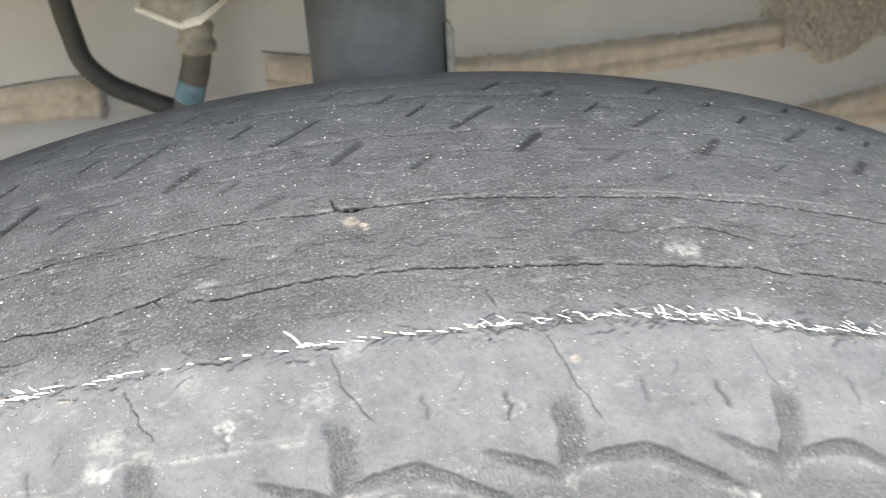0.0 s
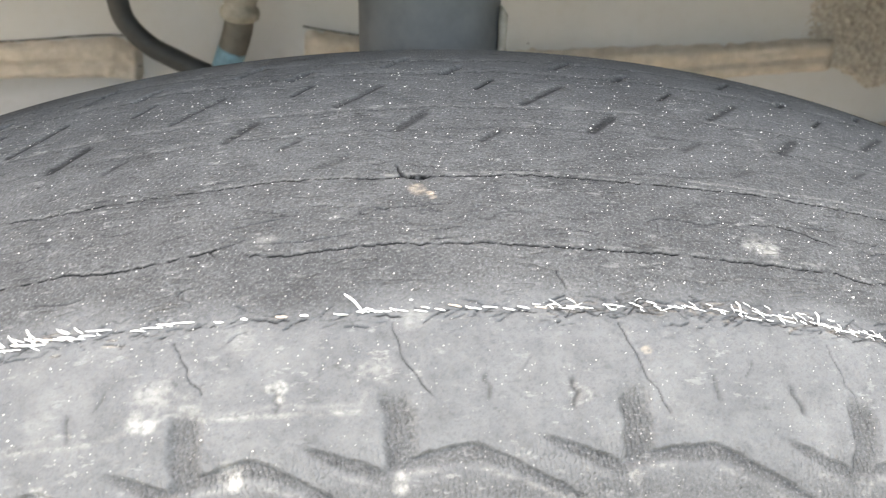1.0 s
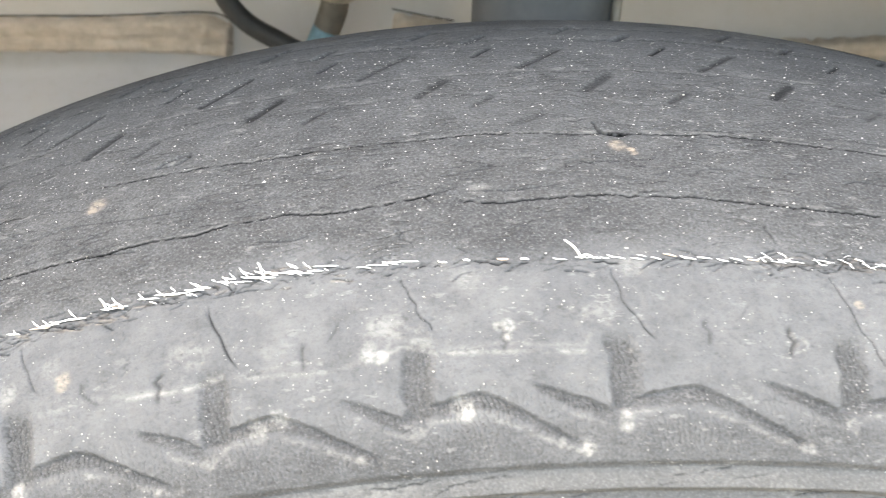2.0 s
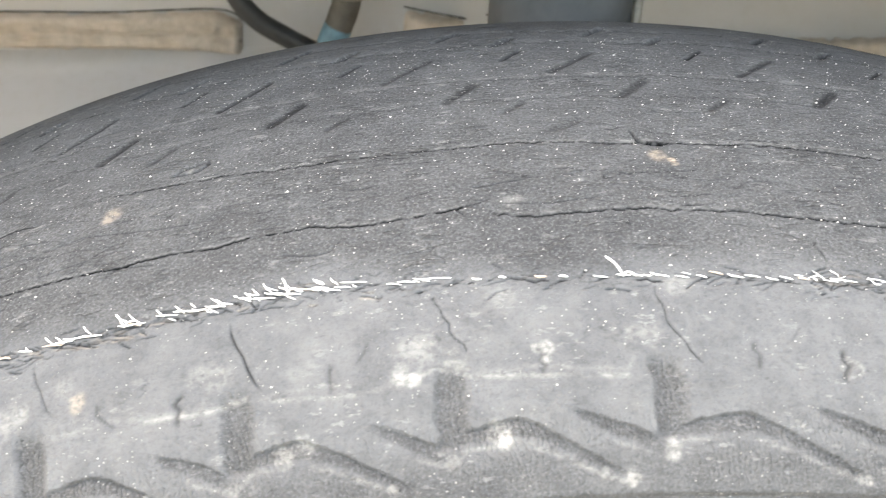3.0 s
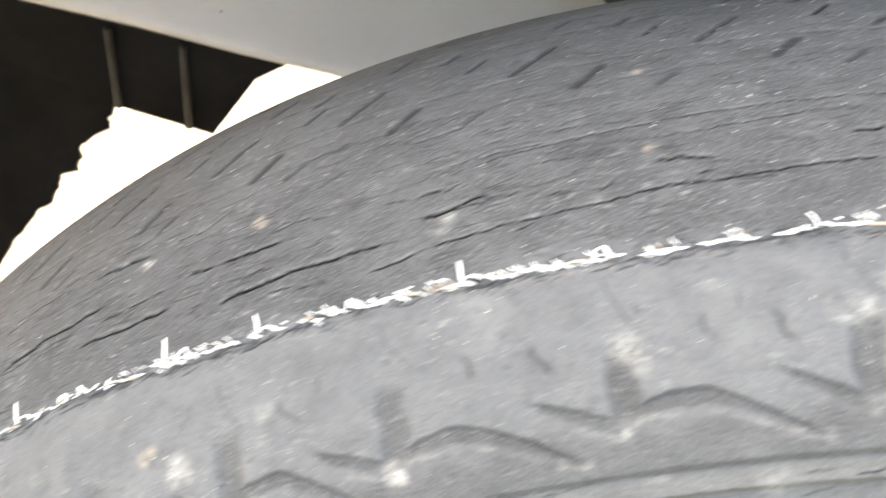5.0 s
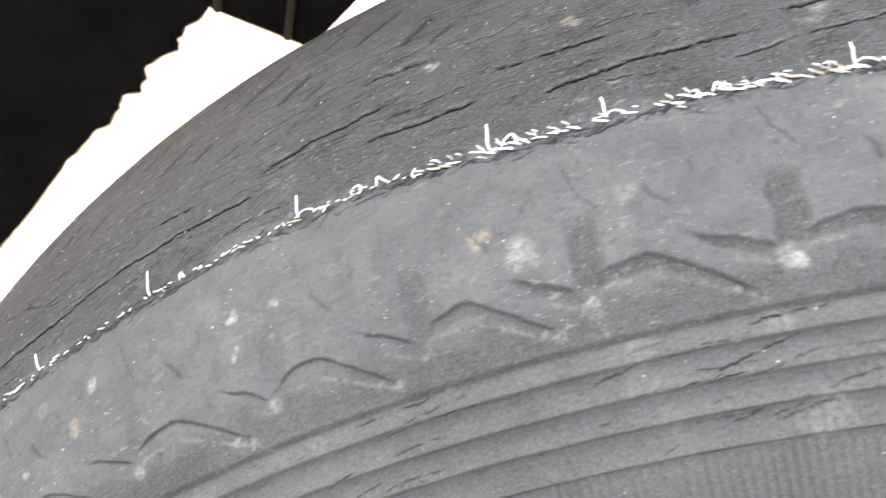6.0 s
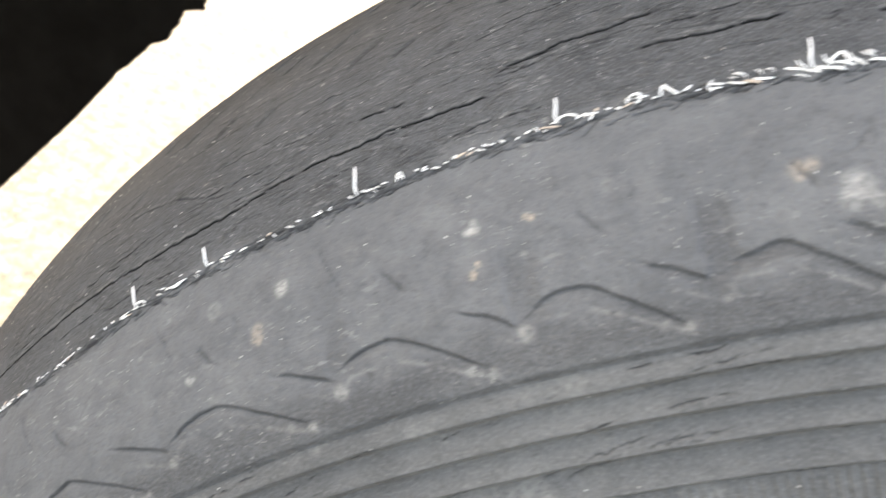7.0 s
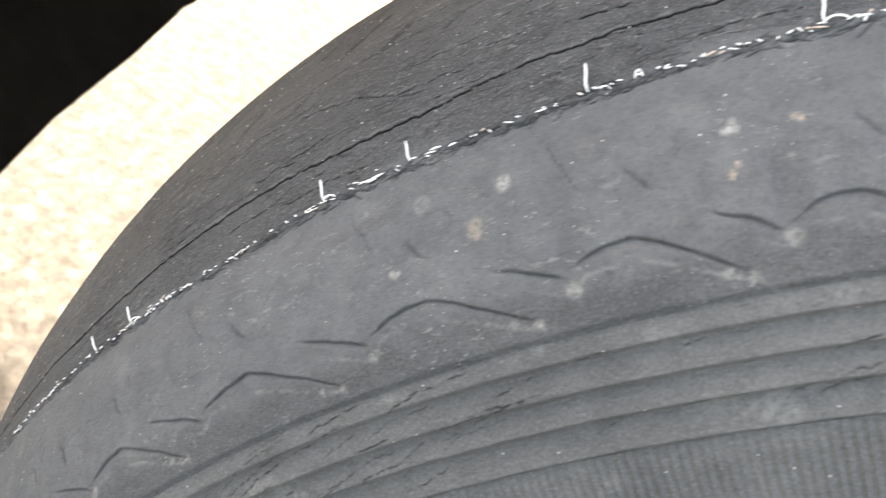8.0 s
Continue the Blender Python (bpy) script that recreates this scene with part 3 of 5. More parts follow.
    # dust lines: a pale worn ridge, and a highlight painted above a split
    f.groove([(t, 41.6 + 0.3 * math.sin(t)) for t in range(-84, 31, 3)], 0.15, 0.22, 0.4, f.dust)
    f.groove([(t, 20.9 + 0.3 * math.sin(t)) for t in range(-3, 19, 3)], 0.15, 0.3, 0.4, f.dust)
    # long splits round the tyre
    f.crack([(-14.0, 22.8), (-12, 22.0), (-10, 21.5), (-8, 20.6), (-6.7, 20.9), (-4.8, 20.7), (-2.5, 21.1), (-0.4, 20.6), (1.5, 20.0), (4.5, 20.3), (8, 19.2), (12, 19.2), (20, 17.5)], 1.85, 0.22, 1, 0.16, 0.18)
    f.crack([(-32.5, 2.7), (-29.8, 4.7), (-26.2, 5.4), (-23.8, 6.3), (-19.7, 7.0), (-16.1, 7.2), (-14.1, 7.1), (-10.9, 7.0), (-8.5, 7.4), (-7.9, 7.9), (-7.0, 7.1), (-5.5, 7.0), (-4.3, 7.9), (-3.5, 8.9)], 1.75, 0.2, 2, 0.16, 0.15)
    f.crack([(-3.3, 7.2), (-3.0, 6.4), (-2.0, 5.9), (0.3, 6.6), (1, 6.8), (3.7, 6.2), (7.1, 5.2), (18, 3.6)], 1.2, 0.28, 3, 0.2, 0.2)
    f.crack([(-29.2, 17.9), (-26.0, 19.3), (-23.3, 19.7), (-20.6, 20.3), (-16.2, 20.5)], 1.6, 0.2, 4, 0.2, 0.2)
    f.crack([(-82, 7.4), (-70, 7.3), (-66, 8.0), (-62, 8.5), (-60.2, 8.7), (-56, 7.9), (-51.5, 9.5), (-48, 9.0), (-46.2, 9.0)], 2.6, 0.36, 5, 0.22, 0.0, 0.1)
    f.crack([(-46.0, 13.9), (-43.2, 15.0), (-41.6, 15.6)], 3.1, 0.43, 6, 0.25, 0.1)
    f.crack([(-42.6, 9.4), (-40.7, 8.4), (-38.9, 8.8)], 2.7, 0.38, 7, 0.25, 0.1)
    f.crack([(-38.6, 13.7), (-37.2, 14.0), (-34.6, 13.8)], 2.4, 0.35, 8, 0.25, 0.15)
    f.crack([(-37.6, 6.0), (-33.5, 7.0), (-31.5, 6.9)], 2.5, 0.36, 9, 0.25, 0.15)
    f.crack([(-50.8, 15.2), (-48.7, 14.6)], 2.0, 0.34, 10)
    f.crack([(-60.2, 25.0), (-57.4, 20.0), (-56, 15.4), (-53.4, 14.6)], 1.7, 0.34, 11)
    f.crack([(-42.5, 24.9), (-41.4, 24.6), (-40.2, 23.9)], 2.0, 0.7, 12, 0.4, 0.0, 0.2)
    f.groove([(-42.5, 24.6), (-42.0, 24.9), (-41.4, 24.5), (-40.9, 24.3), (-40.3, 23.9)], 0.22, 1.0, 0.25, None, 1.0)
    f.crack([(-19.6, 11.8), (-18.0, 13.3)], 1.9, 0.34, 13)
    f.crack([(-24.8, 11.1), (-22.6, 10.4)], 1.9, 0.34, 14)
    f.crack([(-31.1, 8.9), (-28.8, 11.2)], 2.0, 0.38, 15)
    f.crack([(10.3, 12.0), (11.6, 12.2), (13.5, 9.8)], 1.2, 0.22, 18)
    # the hook-shaped tear and an old plug of dirt
    f.groove([(0.98, 23.2), (1.0, 21.9), (1.1, 20.8), (1.3, 20.0), (1.6, 19.7), (1.85, 20.0)], 0.1, 1.0, 0.15, None, 1.0)
    f.groove([(1.08, 20.9), (1.25, 20.2), (1.5, 19.8), (1.7, 19.8)], 0.32, 1.5, 0.15, None, 1.0)
    f.groove([(-12.1, 24.4), (-11.9, 25.4), (-11.5, 26.0), (-11.15, 26.4), (-11.1, 25.6), (-11.4, 24.3), (-12.0, 24.2)], 0.16, 1.0, 0.2, None, 0.9)
    f.spot(f.dust, -11.6, 25.2, 0.9, 0.3, 97)
    # single splits that run down from the cord over the crown of the arch, and short ones above it
    for i, (line, half) in enumerate((([(-4.85, -4.9), (-4.75, -6.4), (-4.55, -8.4), (-4.4, -10.2), (-4.1, -11.6)], 0.045), ([(0.62, -5.0), (0.72, -7.2), (0.8, -9.3), (1.1, -11.4), (1.5, -13.6)], 0.04),
                                      ([(6.4, -5.6), (6.6, -8.0), (6.9, -11.1), (7.25, -13.3), (7.5, -15.6)], 0.05), ([(12.15, -6.9), (12.3, -9.4), (12.5, -11.5), (12.8, -13.6), (13.1, -15.9)], 0.02),
                                      ([(-4.9, 3.8), (-4.75, 2.2), (-4.8, 1.2), (-4.5, -0.3)], 0.02), ([(5.0, 1.9), (5.02, 0.8), (5.2, -0.9)], 0.04), ([(8.1, 11.2), (8.0, 9.1)], 0.02))):
        bent = random.Random(60 + i)
        path = [line[0]]
        for (ta, ya), (tb, yb) in zip(line, line[1:]):
            path += [((ta + tb) / 2 + bent.gauss(0, 0.045), (ya + yb) / 2), (tb + bent.gauss(0, 0.03), yb)]
        f.groove(path, half, 0.5, 0.12, None, 0.85)
        f.groove([(t + 0.1, y) for t, y in path], 0.05, 0.15, 0.3, f.dust)
    # curling hair cracks between the long splits
    for line in ([(-7.1, 5.2), (-7.2, 4.7), (-7.4, 3.4), (-7.8, 3.1), (-8.7, 3.9)], [(-3.6, 11.9), (-3.1, 12.3), (-2.2, 13.0)], [(-0.1, 12.4), (-0.1, 12.9), (0.2, 13.9), (0.7, 12.9)],
                 [(3.3, 10.4), (3.7, 11.9), (4.4, 12.4), (5.0, 11.8)], [(6.0, 11.1), (6.2, 12.3), (6.8, 12.1)], [(7.9, 10.1), (7.8, 11.0), (8.2, 11.8), (8.7, 11.8), (9.4, 11.1), (10.3, 12.2)],
                 [(-17.0, 13.0), (-15.8, 13.6), (-14.5, 14.7), (-13.2, 13.4), (-12.1, 12.5), (-10.3, 12.2)], [(-13.6, 5.4), (-13.2, 6.9), (-12.2, 6.2)], [(-15.6, 8.8), (-14.2, 9.6), (-13.4, 11.6)],
                 [(-3.9, 6.8), (-4.1, 8.0), (-3.2, 9.4)], [(-2.9, 8.5), (-1.6, 8.1), (-0.4, 8.9)]):
        f.groove(line, 0.05, 0.5, 0.14, None, 0.8)
    # many short weather cracks
    rng = np.random.default_rng(77)
    for i in range(420):
        t, y = rng.uniform(T0 + 2, T1 - 3), rng.choice([rng.uniform(2.5, 46), rng.uniform(8, 24)])
        L = rng.uniform(0.4, 2.4)
        f.crack([(t, y), (t + L, y + rng.normal(0, 1.0))], rng.uniform(0.25, 0.9), rng.uniform(0.15, 0.25), 300 + i, 0.3, 0.3, 0.03)
    # ragged longer splits where the crown turns down
    for i in range(46):
        t, y = rng.uniform(-66, -21), rng.uniform(3, 30)
        L = rng.uniform(0.8, 3.6)
        f.crack([(t, y), (t + 0.5 * L, y + rng.normal(0.3, 0.5)), (t + L, y + rng.normal(0.5, 0.8))], rng.uniform(1.1, 1.75), rng.uniform(0.16, 0.24), 1400 + i, 0.38, 0.3, 0.05)
    # flaking skin: short curled hair cracks
    for i in range(70):
        t, y = (rng.uniform(-17, -7.5), rng.uniform(7.5, 16)) if i < 42 else (rng.uniform(-4, 14), rng.uniform(8, 15))
        turn, bend, step = rng.uniform(0, 2 * np.pi), rng.normal(0, 0.55), rng.uniform(0.5, 0.9)
        path = [(t, y)]
        for _ in range(int(rng.integers(3, 7))):
            path.append((path[-1][0] + 1.3 * step * math.cos(turn) / MM, path[-1][1] + step * math.sin(turn)))
            turn += bend + rng.normal(0, 0.25)
        f.groove(path, 0.03, rng.uniform(0.25, 0.5), 0.14, None, rng.uniform(0.4, 0.75))
    # the torn channel along the bared cord: ragged flaps and short splits
    mid = [(t, cord_y(t) - 0.7) for t in range(-84, 31, 4)]
    f.crack(mid, 0.9, 0.3, 31, 0.5, 0.45, 0.25)
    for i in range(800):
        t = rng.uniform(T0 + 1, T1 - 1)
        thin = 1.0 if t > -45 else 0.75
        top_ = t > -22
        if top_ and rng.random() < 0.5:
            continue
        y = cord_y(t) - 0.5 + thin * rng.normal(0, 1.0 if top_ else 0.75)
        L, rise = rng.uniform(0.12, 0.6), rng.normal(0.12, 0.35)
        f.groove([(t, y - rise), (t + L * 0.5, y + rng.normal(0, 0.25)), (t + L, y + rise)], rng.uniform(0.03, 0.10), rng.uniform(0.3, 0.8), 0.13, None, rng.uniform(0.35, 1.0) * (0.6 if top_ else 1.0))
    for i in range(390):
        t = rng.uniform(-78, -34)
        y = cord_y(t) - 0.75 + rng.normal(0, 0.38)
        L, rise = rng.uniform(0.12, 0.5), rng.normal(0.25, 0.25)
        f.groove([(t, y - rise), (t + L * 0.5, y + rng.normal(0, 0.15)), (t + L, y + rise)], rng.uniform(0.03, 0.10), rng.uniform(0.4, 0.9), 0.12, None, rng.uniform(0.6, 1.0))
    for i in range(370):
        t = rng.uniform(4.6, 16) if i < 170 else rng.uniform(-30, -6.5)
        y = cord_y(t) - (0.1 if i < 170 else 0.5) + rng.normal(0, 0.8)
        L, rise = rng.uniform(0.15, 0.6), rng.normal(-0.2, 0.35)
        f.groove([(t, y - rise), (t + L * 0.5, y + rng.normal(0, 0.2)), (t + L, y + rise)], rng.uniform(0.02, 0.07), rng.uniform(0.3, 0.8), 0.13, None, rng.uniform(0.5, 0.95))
        if i % 3 == 0:
            f.groove([(t, y), (t + L, y + rise)], 0.1, rng.uniform(0.2, 0.5), 0.3, f.tan)
    ridge = np.zeros_like(f.depth)
    for i in range(260):
        t = rng.uniform(T0 + 1, T1 - 1)
        y = cord_y(t) - 0.9 + rng.normal(0, 0.6)
        f.groove([(t, y), (t + rng.uniform(0.1, 0.4), y + rng.normal(0.1, 0.3))], rng.uniform(0.1, 0.25), rng.uniform(0.2, 0.7), 0.2, ridge)
    f.depth -= ridge
    # pale dust lodged along the top of the blocks, and stains
    for c, nxt in zip(BLOCKS[11:15], BLOCKS[12:16]):
        f.groove([(c + 1.0, -14.0), (c + 2.4, -13.5), (c + 0.6 * (nxt - c), -13.8), (nxt - 0.6, -14.2), (nxt - 0.25, -12.0)], 0.2, 0.22, 0.5, f.dust)
        f.spot(f.dust, nxt - 0.4, -11.0, 3.2, 0.28, 760)
    f.groove([(-9.1, -14.3), (-8.6, -14.4), (-7, -14.8), (-5.8, -14.3), (-4.9, -13.1), (-4, -14.1), (-2.5, -14.4), (-0.3, -14.8)], 0.15, 0.55, 0.5, f.dust)
    f.groove([(-9.6, -13.7), (-10.6, -14.4), (-12.2, -14.2)], 0.2, 0.6, 0.5, f.dust)
    for i, (t, y, size) in enumerate(DUST_SPOTS):
        f.spot(f.dust, t, y, size, 0.85 if size < 1.6 else 0.5, 800 + i)
    for i, (t, y, size) in enumerate(TAN_SPOTS):
        f.spot(f.tan, t, y, size, 0.85 if size < 1 else 0.42, 840 + i)
    # the shoulder outside the cord is scrubbed pale; the crown has kept its dark skin
    edge_y = s_of_y(np.array([cord_y(t) + np.interp(t, [-60, -40, -15, 20], [0.0, 0.8, 1.6, 1.8]) for t in theta])) * 1000
    ragged = 1.2 * np.sin(np.radians(theta) * 37) + 0.8 * np.sin(np.radians(theta) * 91 + 1)
    wide = np.interp(theta, [-60, -40, -15, 20], [3.5, 5.0, 8.0, 8.0])
    k = np.clip((edge_y[None, :] + ragged[None, :] - f.s[:, None]) / wide[None, :] + 0.5, 0, 1)
    lobe = np.clip((f.s[:, None] - float(s_of_y(-23.5)) * 1000) / 5.0, 0.35, 1)
    # floors of slots and grooves are coloured darker than the blocks
    f.abraded = k * k * (3 - 2 * k) * (1 - 0.85 * np.clip(f.floor, 0, 1)) * lobe
    f.crown = np.clip((f.s[:, None] - (edge_y[None, :] + ragged[None, :] - 3)) / 4.0, 0, 1)
    low = np.clip((float(s_of_y(-17.0)) * 1000 - f.s[:, None]) / 3.0, 0, 1) * np.clip((f.s[:, None] - float(s_of_y(-24.2)) * 1000) / 0.8, 0, 1)
    f.mould = np.maximum(0.5 * low * np.ones((1, len(theta))), 0.95 * np.clip(f.floor, 0, 1))
    # gentle unevenness of worn rubber
    A, B = np.radians(theta)[None, :] * 305, f.s[:, None]
    f.depth += 0.10 * np.sin(A * 0.23 + 1.3 * np.sin(B * 0.11)) * np.sin(B * 0.31 + 1.7 * np.sin(A * 0.07)) + 0.05 * np.sin(A * 0.9 + B * 0.7) * np.sin(B * 1.1 - A * 0.4)
    return f


def cord_y(t):
    """The bared cord's place across the tread, in mm."""
    return float(np.interp(t, [-84, -77, -70.6, -67, -62, -58, -51, -47, -43, -38, -33, -29, -25, -21.8, -13.5, -9, -5, -1.3, 4.8, 8, 11, 14, 30],
                           [1.2, 1.1, 0.0, -0.7, -0.8, 0.0, 0.1, 0.4, 0.2, -1.4, -2.0, -2.8, -3.4, -2.8, -2.7, -1.9, -2.4, -3.5, -3.6, -3.1, -3.7, -4.8, -6]))


def sidewall_depth(theta, s):
    """Stepped rings on the shoulder of the sidewall, in mm."""
    y = np.interp(s, S, Y_S) * 1000
    lips = np.array([-24.3, -25.9, -27.4, -28.7, -30.1])
    pos = s_of_y(lips) * 1000
    d = np.zeros(len(s))
    sm = s * 1000
    for i, p in enumerate(pos):
        below = (p - sm)
        nxt = p - pos[i + 1] if i + 1 < len(pos) else 3.0
        inside = (below > 0) & (below <= nxt)
        drop = np.clip(below / 1.15, 0, 1)
        rise = np.clip((below - 1.15) / max(nxt - 1.15, 0.1), 0, 1)
        d = np.where(inside, (0.75, 1.1, 1.2, 1.2, 1.1)[i] * drop * drop * (3 - 2 * drop) * (1 - rise), d)
    return np.repeat(d[:, None], len(theta), 1)


def skin(me, sheets):
    """Stores the place along and across the tyre, in metres, on each vertex."""
    flat = np.concatenate([np.stack([np.broadcast_to(t[None, :] * MM / 1000, (len(s), len(t))), np.broadcast_to(s[:, None], (len(s), len(t))), np.zeros((len(s), len(t)))], -1).reshape(-1, 3) for t, s in sheets])
    me.attributes.new("skin", 'FLOAT_VECTOR', 'POINT').data.foreach_set("vector", flat.astype(np.float32).ravel())


def tyre():
    wheel = thing("wheel", "worn black car wheel with bald cracked tyre showing steel cord", "wheel")
    s_low, s_far = float(s_of_y(-24.9)), float(s_of_y(74.0))
    # tread, fine where it is seen close
    th, fine_at = [], [(c + 0.05, c + 1.25) for c in BLOCKS if -34 < c < 19] + [(4.85, 5.6), (7.7, 8.3), (12.0, 12.7)]
    at_ = T0
    while at_ < T1:
        th.append(at_)
        at_ += 0.032 if any(a < at_ < z for a, z in fine_at) else 0.068
    th = np.array(th + [T1])
    cuts = [s_low, float(s_of_y(-5.5)), float(s_of_y(26.0)), float(s_of_y(56.0)), s_far]
    sv = np.concatenate([np.arange(a, z, step) for a, z, step in zip(cuts, cuts[1:], (0.0002, 0.00013, 0.0003, 0.0005))])
    f = tread_field(th, sv)
    side_d = sidewall_depth(th, sv)
    depth = np.maximum(f.depth, side_d) / 1000
    V = surface(np.broadcast_to(th[None, :], depth.shape), np.broadcast_to(sv[:, None], depth.shape), depth)
    verts, quads = [V.reshape(-1, 3)], [grid_quads(len(sv), len(th))]
    sheets = [(th, sv)]
    layers = {"dust": [f.dust.ravel()], "tan": [f.tan.ravel()], "abraded": [f.abraded.ravel()], "crown": [f.crown.ravel()], "mould": [f.mould.ravel()], "torn_dark": [f.torn_dark.ravel()]}
    start = V.shape[0] * V.shape[1]
    far = np.linspace(s_far - 0.0004, float(s_of_y(113.0)), 40)
    for t_, s_ in ((np.linspace(T0, T1, 120), far), (np.linspace(T1, T0 + 360, 170), np.linspace(s_low, far[-1], 90))):
        W = surface(np.broadcast_to(t_[None, :], (len(s_), len(t_))), np.broadcast_to(s_[:, None], (len(s_), len(t_))), 0.0)
        verts.append(W.reshape(-1, 3))
        sheets.append((t_, s_))
        quads.append(grid_quads(len(s_), len(t_), start))
        start += len(s_) * len(t_)
        for vals in layers.values():
            vals.append(np.zeros(len(s_) * len(t_)))
    me = raw_mesh("tread", np.concatenate(verts), np.concatenate(quads), M_TREAD)
    skin(me, sheets)
    for name, vals in layers.items():
        at = me.attributes.new(name, 'FLOAT', 'POINT')
        at.data.foreach_set("value", np.concatenate(vals).astype(np.float32).clip(0, 1))
    tread = part_mesh("tread", me, wheel, "bald dusty grey tread rubber with long cracks")
    # near sidewall: stepped rings, then a serrated band, then the plain wall
    s_band = float(s_of_y(-30.3))
    th2 = np.arange(T0, T1 + 1e-6, 0.062)
    sv2 = np.arange(s_band, s_low + 0.0001, 0.00016)
    d2 = sidewall_depth(th2, sv2)
    f2 = Field(th2, sv2)
    rng = np.random.default_rng(41)
    for i in range(330):
        a, y = rng.uniform(T0 + 1, T1 - 4), rng.uniform(-30.0, -25.0)
        L = rng.uniform(0.4, 2.6)
        f2.crack([(a, y), (a + L, y + L * rng.uniform(0.0, 0.45))], rng.uniform(0.3, 0.85), rng.uniform(0.13, 0.18), 900 + i, 0.2, 0.3, 0.05)
    d2 = d2 + f2.depth
    wob = 0.05 * np.sin(np.radians(th2) * 130)[None, :] + 0.04 * np.sin(np.radians(th2) * 61 + 1)[None, :]
    V2 = surface(np.broadcast_to(th2[None, :], d2.shape), np.broadcast_to(sv2[:, None], d2.shape), (d2 + wob * (d2 > 0)) / 1000)
    th3, sv3 = np.linspace(T1, T0 + 360, 170), np.linspace(s_band, s_low, 30)
    V3 = surface(np.broadcast_to(th3[None, :], (30, 170)), np.broadcast_to(sv3[:, None], (30, 170)), sidewall_depth(th3, sv3) / 1000)
    s_in = 0.0
    th4, sv4 = np.linspace(T0, T0 + 360, 240), np.linspace(s_in, float(s_of_y(-34.0)), 50)
    V4 = surface(np.broadcast_to(th4[None, :], (50, 240)), np.broadcast_to(sv4[:, None], (50, 240)), 0.0)
    th5, sv5 = np.linspace(T0, T0 + 360, 200), np.linspace(float(s_of_y(113.0)), S[-1], 60)
    V5 = surface(np.broadcast_to(th5[None, :], (60, 200)), np.broadcast_to(sv5[:, None], (60, 200)), 0.0)
    n2, n3, n4 = V2.shape[0] * V2.shape[1], 30 * 170, 50 * 240
    me = raw_mesh("sidewall", np.concatenate([v.reshape(-1, 3) for v in (V2, V3, V4, V5)]),
                  np.concatenate([grid_quads(len(sv2), len(th2)), grid_quads(30, 170, n2), grid_quads(50, 240, n2 + n3), grid_quads(60, 200, n2 + n3 + n4)]), M_SIDE)
    skin(me, [(th2, sv2), (th3, sv3), (th4, sv4), (th5, sv5)])
    rest = len(me.vertices) - f2.torn_dark.size
    me.attributes.new("torn_dark", 'FLOAT', 'POINT').data.foreach_set("value", np.concatenate([f2.torn_dark.ravel(), np.zeros(rest)]).astype(np.float32))
    part_mesh("sidewall", me, wheel, "dark rubber sidewall with stepped concentric rings")
    th6, sv6 = np.arange(T0, T0 + 180, 0.045), np.linspace(float(s_of_y(-34.0)), s_band, 16)
    comb = 0.5 + 0.5 * np.tanh(2.0 * np.sin(np.radians(th6) * 1250))
    ser = 0.34 * (comb * (0.7 + 0.2 * np.sin(np.radians(th6) * 61) + 0.1 * np.sin(np.radians(th6) * 173 + 2)))[None, :] * np.clip((s_band - sv6[:, None]) / 0.0006, 0, 1)
    start_d = float(sidewall_depth(th6[:1], np.array([s_band]))[0, 0])
    step = start_d * np.exp(-((s_band - sv6[:, None]) / 0.0012))
    V6 = surface(np.broadcast_to(th6[None, :], ser.shape), np.broadcast_to(sv6[:, None], ser.shape), (ser + step) / 1000)
    me = raw_mesh("serrated_band", V6.reshape(-1, 3), grid_quads(16, len(th6)), M_SIDE)
    skin(me, [(th6, sv6)])
    part_mesh("serrated_band", me, wheel, "finely ribbed rubber band round the sidewall")
    # steel rim that carries the tyre
    bm = lathe(bmesh.new(), [(0.004, 0.02), (0.05, 0.022), (0.09, 0.034), (0.13, 0.03), (0.150, 0.012), (0.156, -0.012), (0.168, -0.016), (0.172, -0.018), (0.168, -0.020), (0.160, -0.014),
                             (0.158, 0.03), (0.150, 0.05), (0.158, 0.08), (0.170, 0.107), (0.172, 0.11)], (0, 0.005, HUB), (0, 1, 0), 72)
    part("rim", bm, M_RIM, wheel, "dark painted steel rim")
    return wheel, tread


wheel, tread = tyre()


# ---------------------------------------------------------------- bared steel cord
FINE = 0.000116          # strands thinner than this lie in one tangle
loose = bmesh.new()


def wire(points, radius, mat, name="wire", ends=0.35):
    """A strand that thins towards its ends; points: (degrees, mm across, mm proud)."""
    P = [surface(np.array([t]), np.array([float(s_of_y(y))]), -h / 1000)[0] for t, y, h in points]
    if radius < FINE:
        tube(loose, P, lambda u: radius * (ends + (1 - ends) * math.sin(math.pi * min(max(u, 0.0), 1.0)) ** 0.55), 6, True, 3)
        return
    bm = tube(bmesh.new(), P, lambda u: radius * (ends + (1 - ends) * math.sin(math.pi * min(max(u, 0.0), 1.0)) ** 0.55), 6, True, 3)
    part(name, bm, mat, tread)


